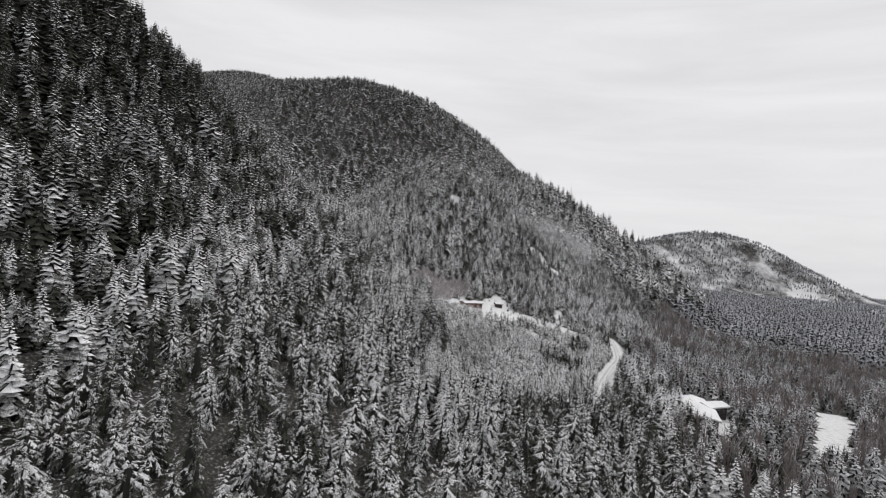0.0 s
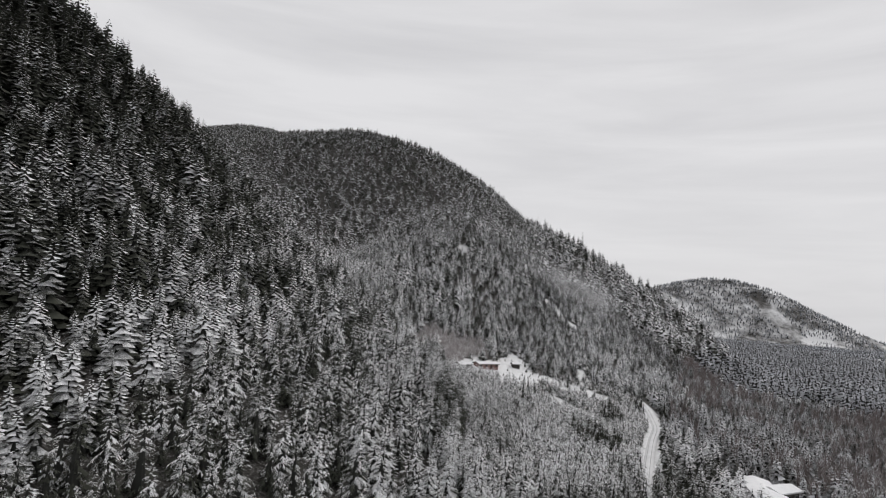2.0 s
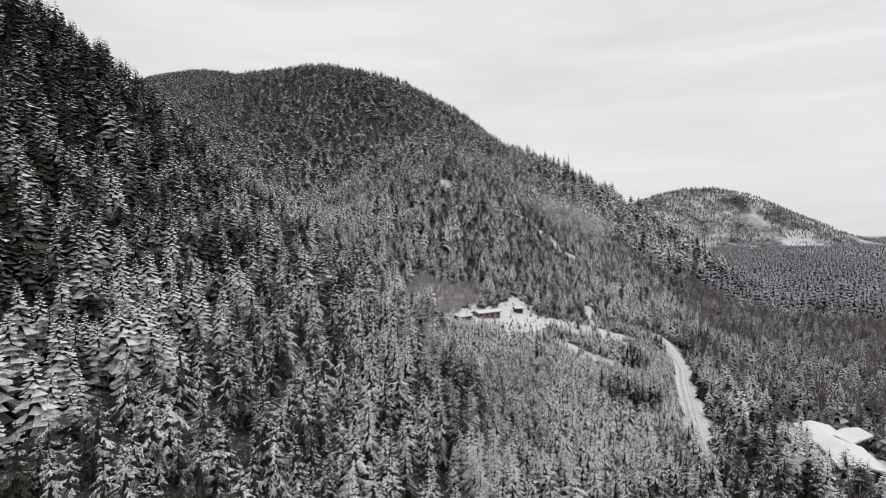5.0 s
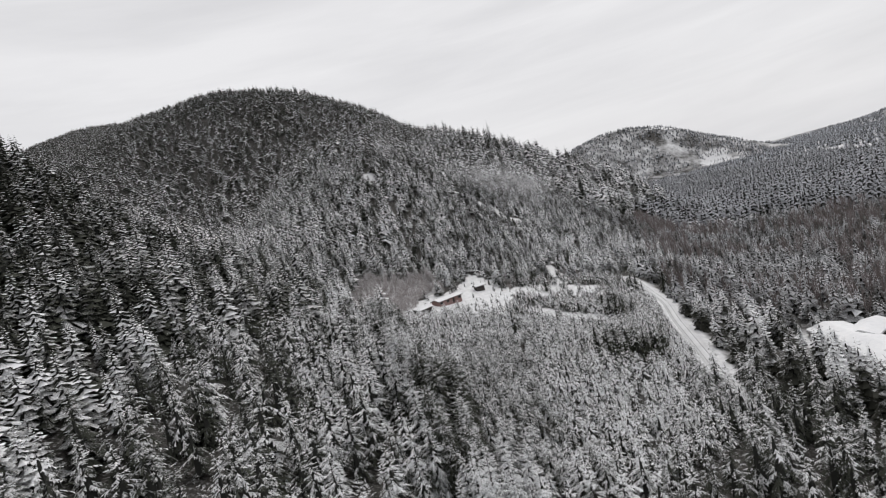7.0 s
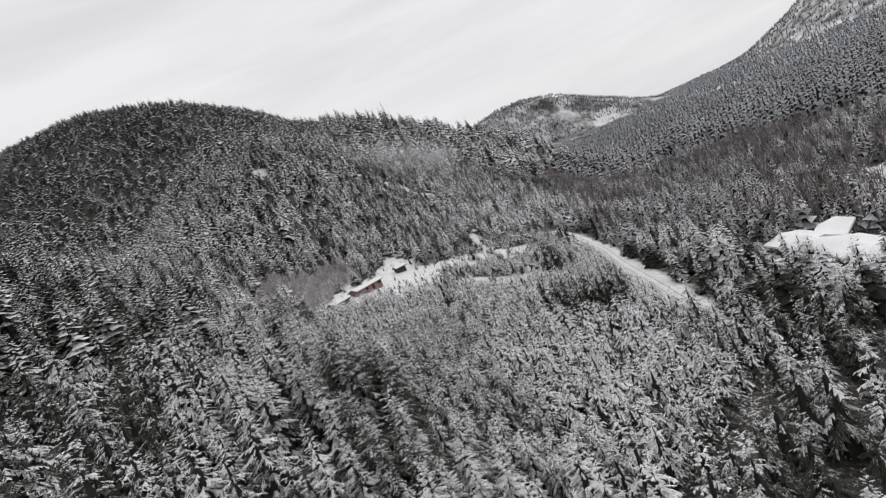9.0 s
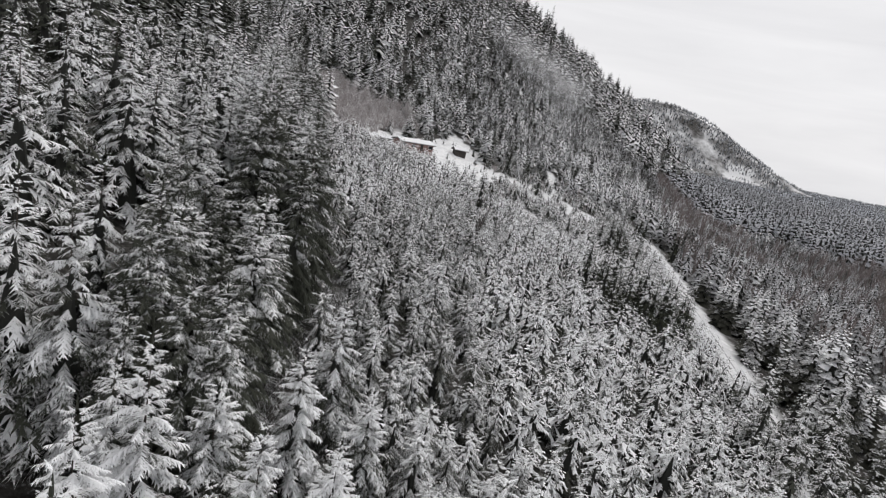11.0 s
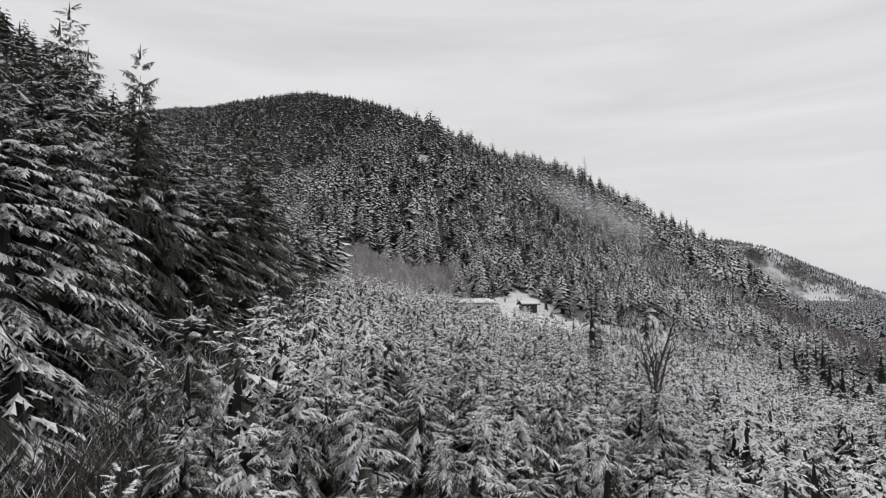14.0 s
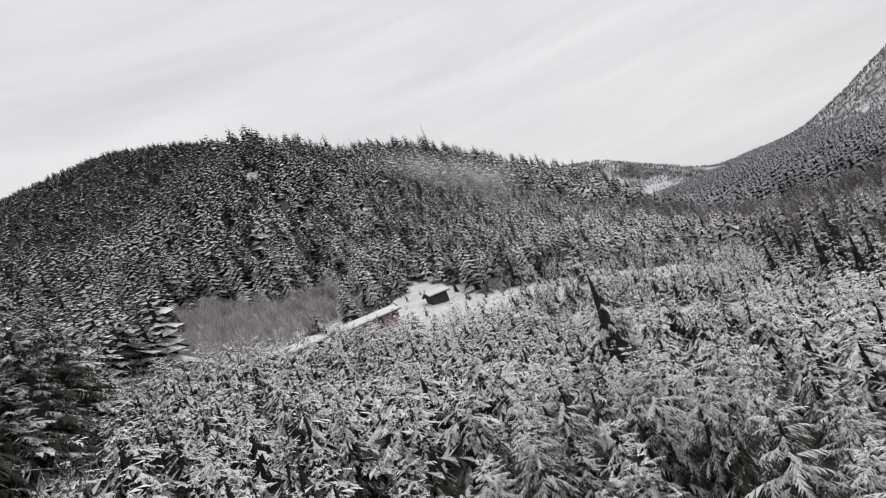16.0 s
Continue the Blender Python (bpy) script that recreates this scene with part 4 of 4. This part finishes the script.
def gable(name, length, width, eave, rise, thick, mat, parent, label, over=0.6):
    """A gabled roof slab along x, its ridge in the middle."""
    bm = bmesh.new()
    L, Wd = length / 2 + over, width / 2 + over
    drop = rise * over / (width / 2)
    prof = [(-Wd, eave - drop), (0, eave + rise), (Wd, eave - drop), (Wd, eave - drop + thick), (0.25, eave + rise + thick - 0.04), (-0.25, eave + rise + thick - 0.04), (-Wd, eave - drop + thick)]
    a = [bm.verts.new((-L, y, z)) for y, z in prof]
    b = [bm.verts.new((L, y, z)) for y, z in prof]
    n = len(prof)
    for i in range(n):
        bm.faces.new((a[i], a[(i + 1) % n], b[(i + 1) % n], b[i]))
    bm.faces.new((a[0], a[1], a[5], a[6]))
    bm.faces.new((a[1], a[4], a[5]))
    bm.faces.new((a[1], a[2], a[3], a[4]))
    bm.faces.new((b[0], b[6], b[5], b[1]))
    bm.faces.new((b[1], b[5], b[4]))
    bm.faces.new((b[1], b[4], b[3], b[2]))
    return part(name, bm_mesh(name, bm, mat), parent, label)


def wall_gabled(name, length, width, eave, rise, foot, mat, parent, label):
    """Four walls with gable ends, closed."""
    bm = bmesh.new()
    prof = [(-width / 2, -foot), (width / 2, -foot), (width / 2, eave), (0, eave + rise), (-width / 2, eave)]
    a = [bm.verts.new((-length / 2, y, z)) for y, z in prof]
    b = [bm.verts.new((length / 2, y, z)) for y, z in prof]
    for i in range(5):
        j = (i + 1) % 5
        bm.faces.new((a[i], a[j], b[j], b[i]))
    bm.faces.new(a[::-1])
    bm.faces.new(b)
    return part(name, bm_mesh(name, bm, mat), parent, label)


def building(name, x, y, turn, length, width, eave, rise, wall_mat, label, category, openings=(), sink=1.5, snow=0.22, z=None):
    """openings: side (-1 or 1), place along the wall, width, bottom, top, kind."""
    ob = new(name)
    wall_gabled("wall", length, width, eave, rise, sink, wall_mat, ob, "board walls")
    gable("roof", length, width, eave + 0.03, rise, 0.16, DARK_BOARDS, ob, "dark roof boards")
    gable("roof_snow", length, width, eave + 0.20, rise, snow, SNOW, ob, "thick even snow on the roof", over=0.55)
    for side, at, w, z0, z1, kind in openings:
        yy0, yy1 = (width / 2 - 0.02, width / 2 + 0.06) if side > 0 else (-width / 2 - 0.06, -width / 2 + 0.02)
        fr = box(kind, at - w / 2, at + w / 2, yy0, yy1, z0, z1, GREY_BOARDS if kind == "window" else DARK_BOARDS, ob)
        if kind == "window":
            g = 0.02 * side
            box("pane", at - w / 2 + 0.1, at + w / 2 - 0.1, yy0 + g, yy1 + g, z0 + 0.1, z1 - 0.1, GLASS, fr, "dark glass", 0)
    ob.matrix_basis = pose(x, y, gz(x, y) if z is None else z, 0, 0, turn)
    return tagged(ob, label, category)


cabin = building("cabin", 6.0, 320.0, 38, 7.0, 4.6, 2.0, 0.6, DARK_BOARDS, "low dark cabin with a thick snow-covered roof", "house",
                 [(-1, -2.0, 1.4, 0.8, 1.7, "window"), (-1, 1.6, 2.0, 0.0, 1.9, "door")])
red_house = building("red_house", 18.0, 335.5, 32, 12.0, 5.0, 2.1, 0.7, RED_BOARDS, "long low house with red-brown board walls and snowy roof", "house",
                     [(-1, -5.0, 1.4, 0.8, 1.8, "window"), (-1, -1.5, 1.4, 0.8, 1.8, "window"), (-1, 1.6, 1.0, 0.0, 1.95, "door"), (-1, 5.0, 1.6, 0.8, 1.8, "window")])
shed = building("shed", 35.0, 351.0, 12, 3.8, 3.0, 1.9, 0.6, DARK_BOARDS, "small dark wooden shed with snow on its roof", "shed", [(-1, 0.5, 1.5, 0.0, 1.8, "door")])


def lodge():
    """A long bent house with a shallow snow-covered roof and a gabled annex."""
    ob = new("lodge")
    z = gz(100, 218)

    def wing(x0, y0, x1, y1, w, eave, label):
        L = math.hypot(x1 - x0, y1 - y0)
        turn = math.degrees(math.atan2(y1 - y0, x1 - x0))
        m = pose((x0 + x1) / 2 - 100, (y0 + y1) / 2 - 218, 0, 0, 0, turn)
        for o in (wall_gabled("wall", L, w, eave, 0.9, 2.5, DARK_BOARDS, ob, "dark board walls"),
                  gable("roof", L, w, eave + 0.03, 0.9, 0.18, GREY_BOARDS, ob, "grey fascia boards", over=0.9),
                  gable("roof_snow", L, w, eave + 0.22, 0.9, 0.4, SNOW, ob, "thick even snow on the roof", over=0.85)):
            o.matrix_basis = m
        n = max(1, int(L / 3.2))
        for side in (-1, 1):
            for i in range(n):
                a = -L / 2 + L * (i + 0.5) / n
                yy = side * (w / 2 + 0.02)
                fr = box("window", a - 0.8, a + 0.8, min(yy - 0.04 * side, yy + 0.05 * side), max(yy - 0.04 * side, yy + 0.05 * side), 1.0, 2.3, GREY_BOARDS, ob)
                box("pane", a - 0.7, a + 0.7, min(yy, yy + 0.07 * side), max(yy, yy + 0.07 * side), 1.1, 2.2, GLASS, fr, "dark glass", 0)
                fr.matrix_basis = m

    wing(104.0, 236.0, 99.5, 216.5, 8.0, 3.0, "")
    wing(100.2, 218.5, 95.0, 203.0, 8.4, 3.2, "")
    wing(103.0, 223.5, 112.0, 228.5, 6.0, 3.3, "")
    ob.matrix_basis = pose(100, 218, z)
    return tagged(ob, "long bent dark house under a thick white snow roof", "house")


lodge()
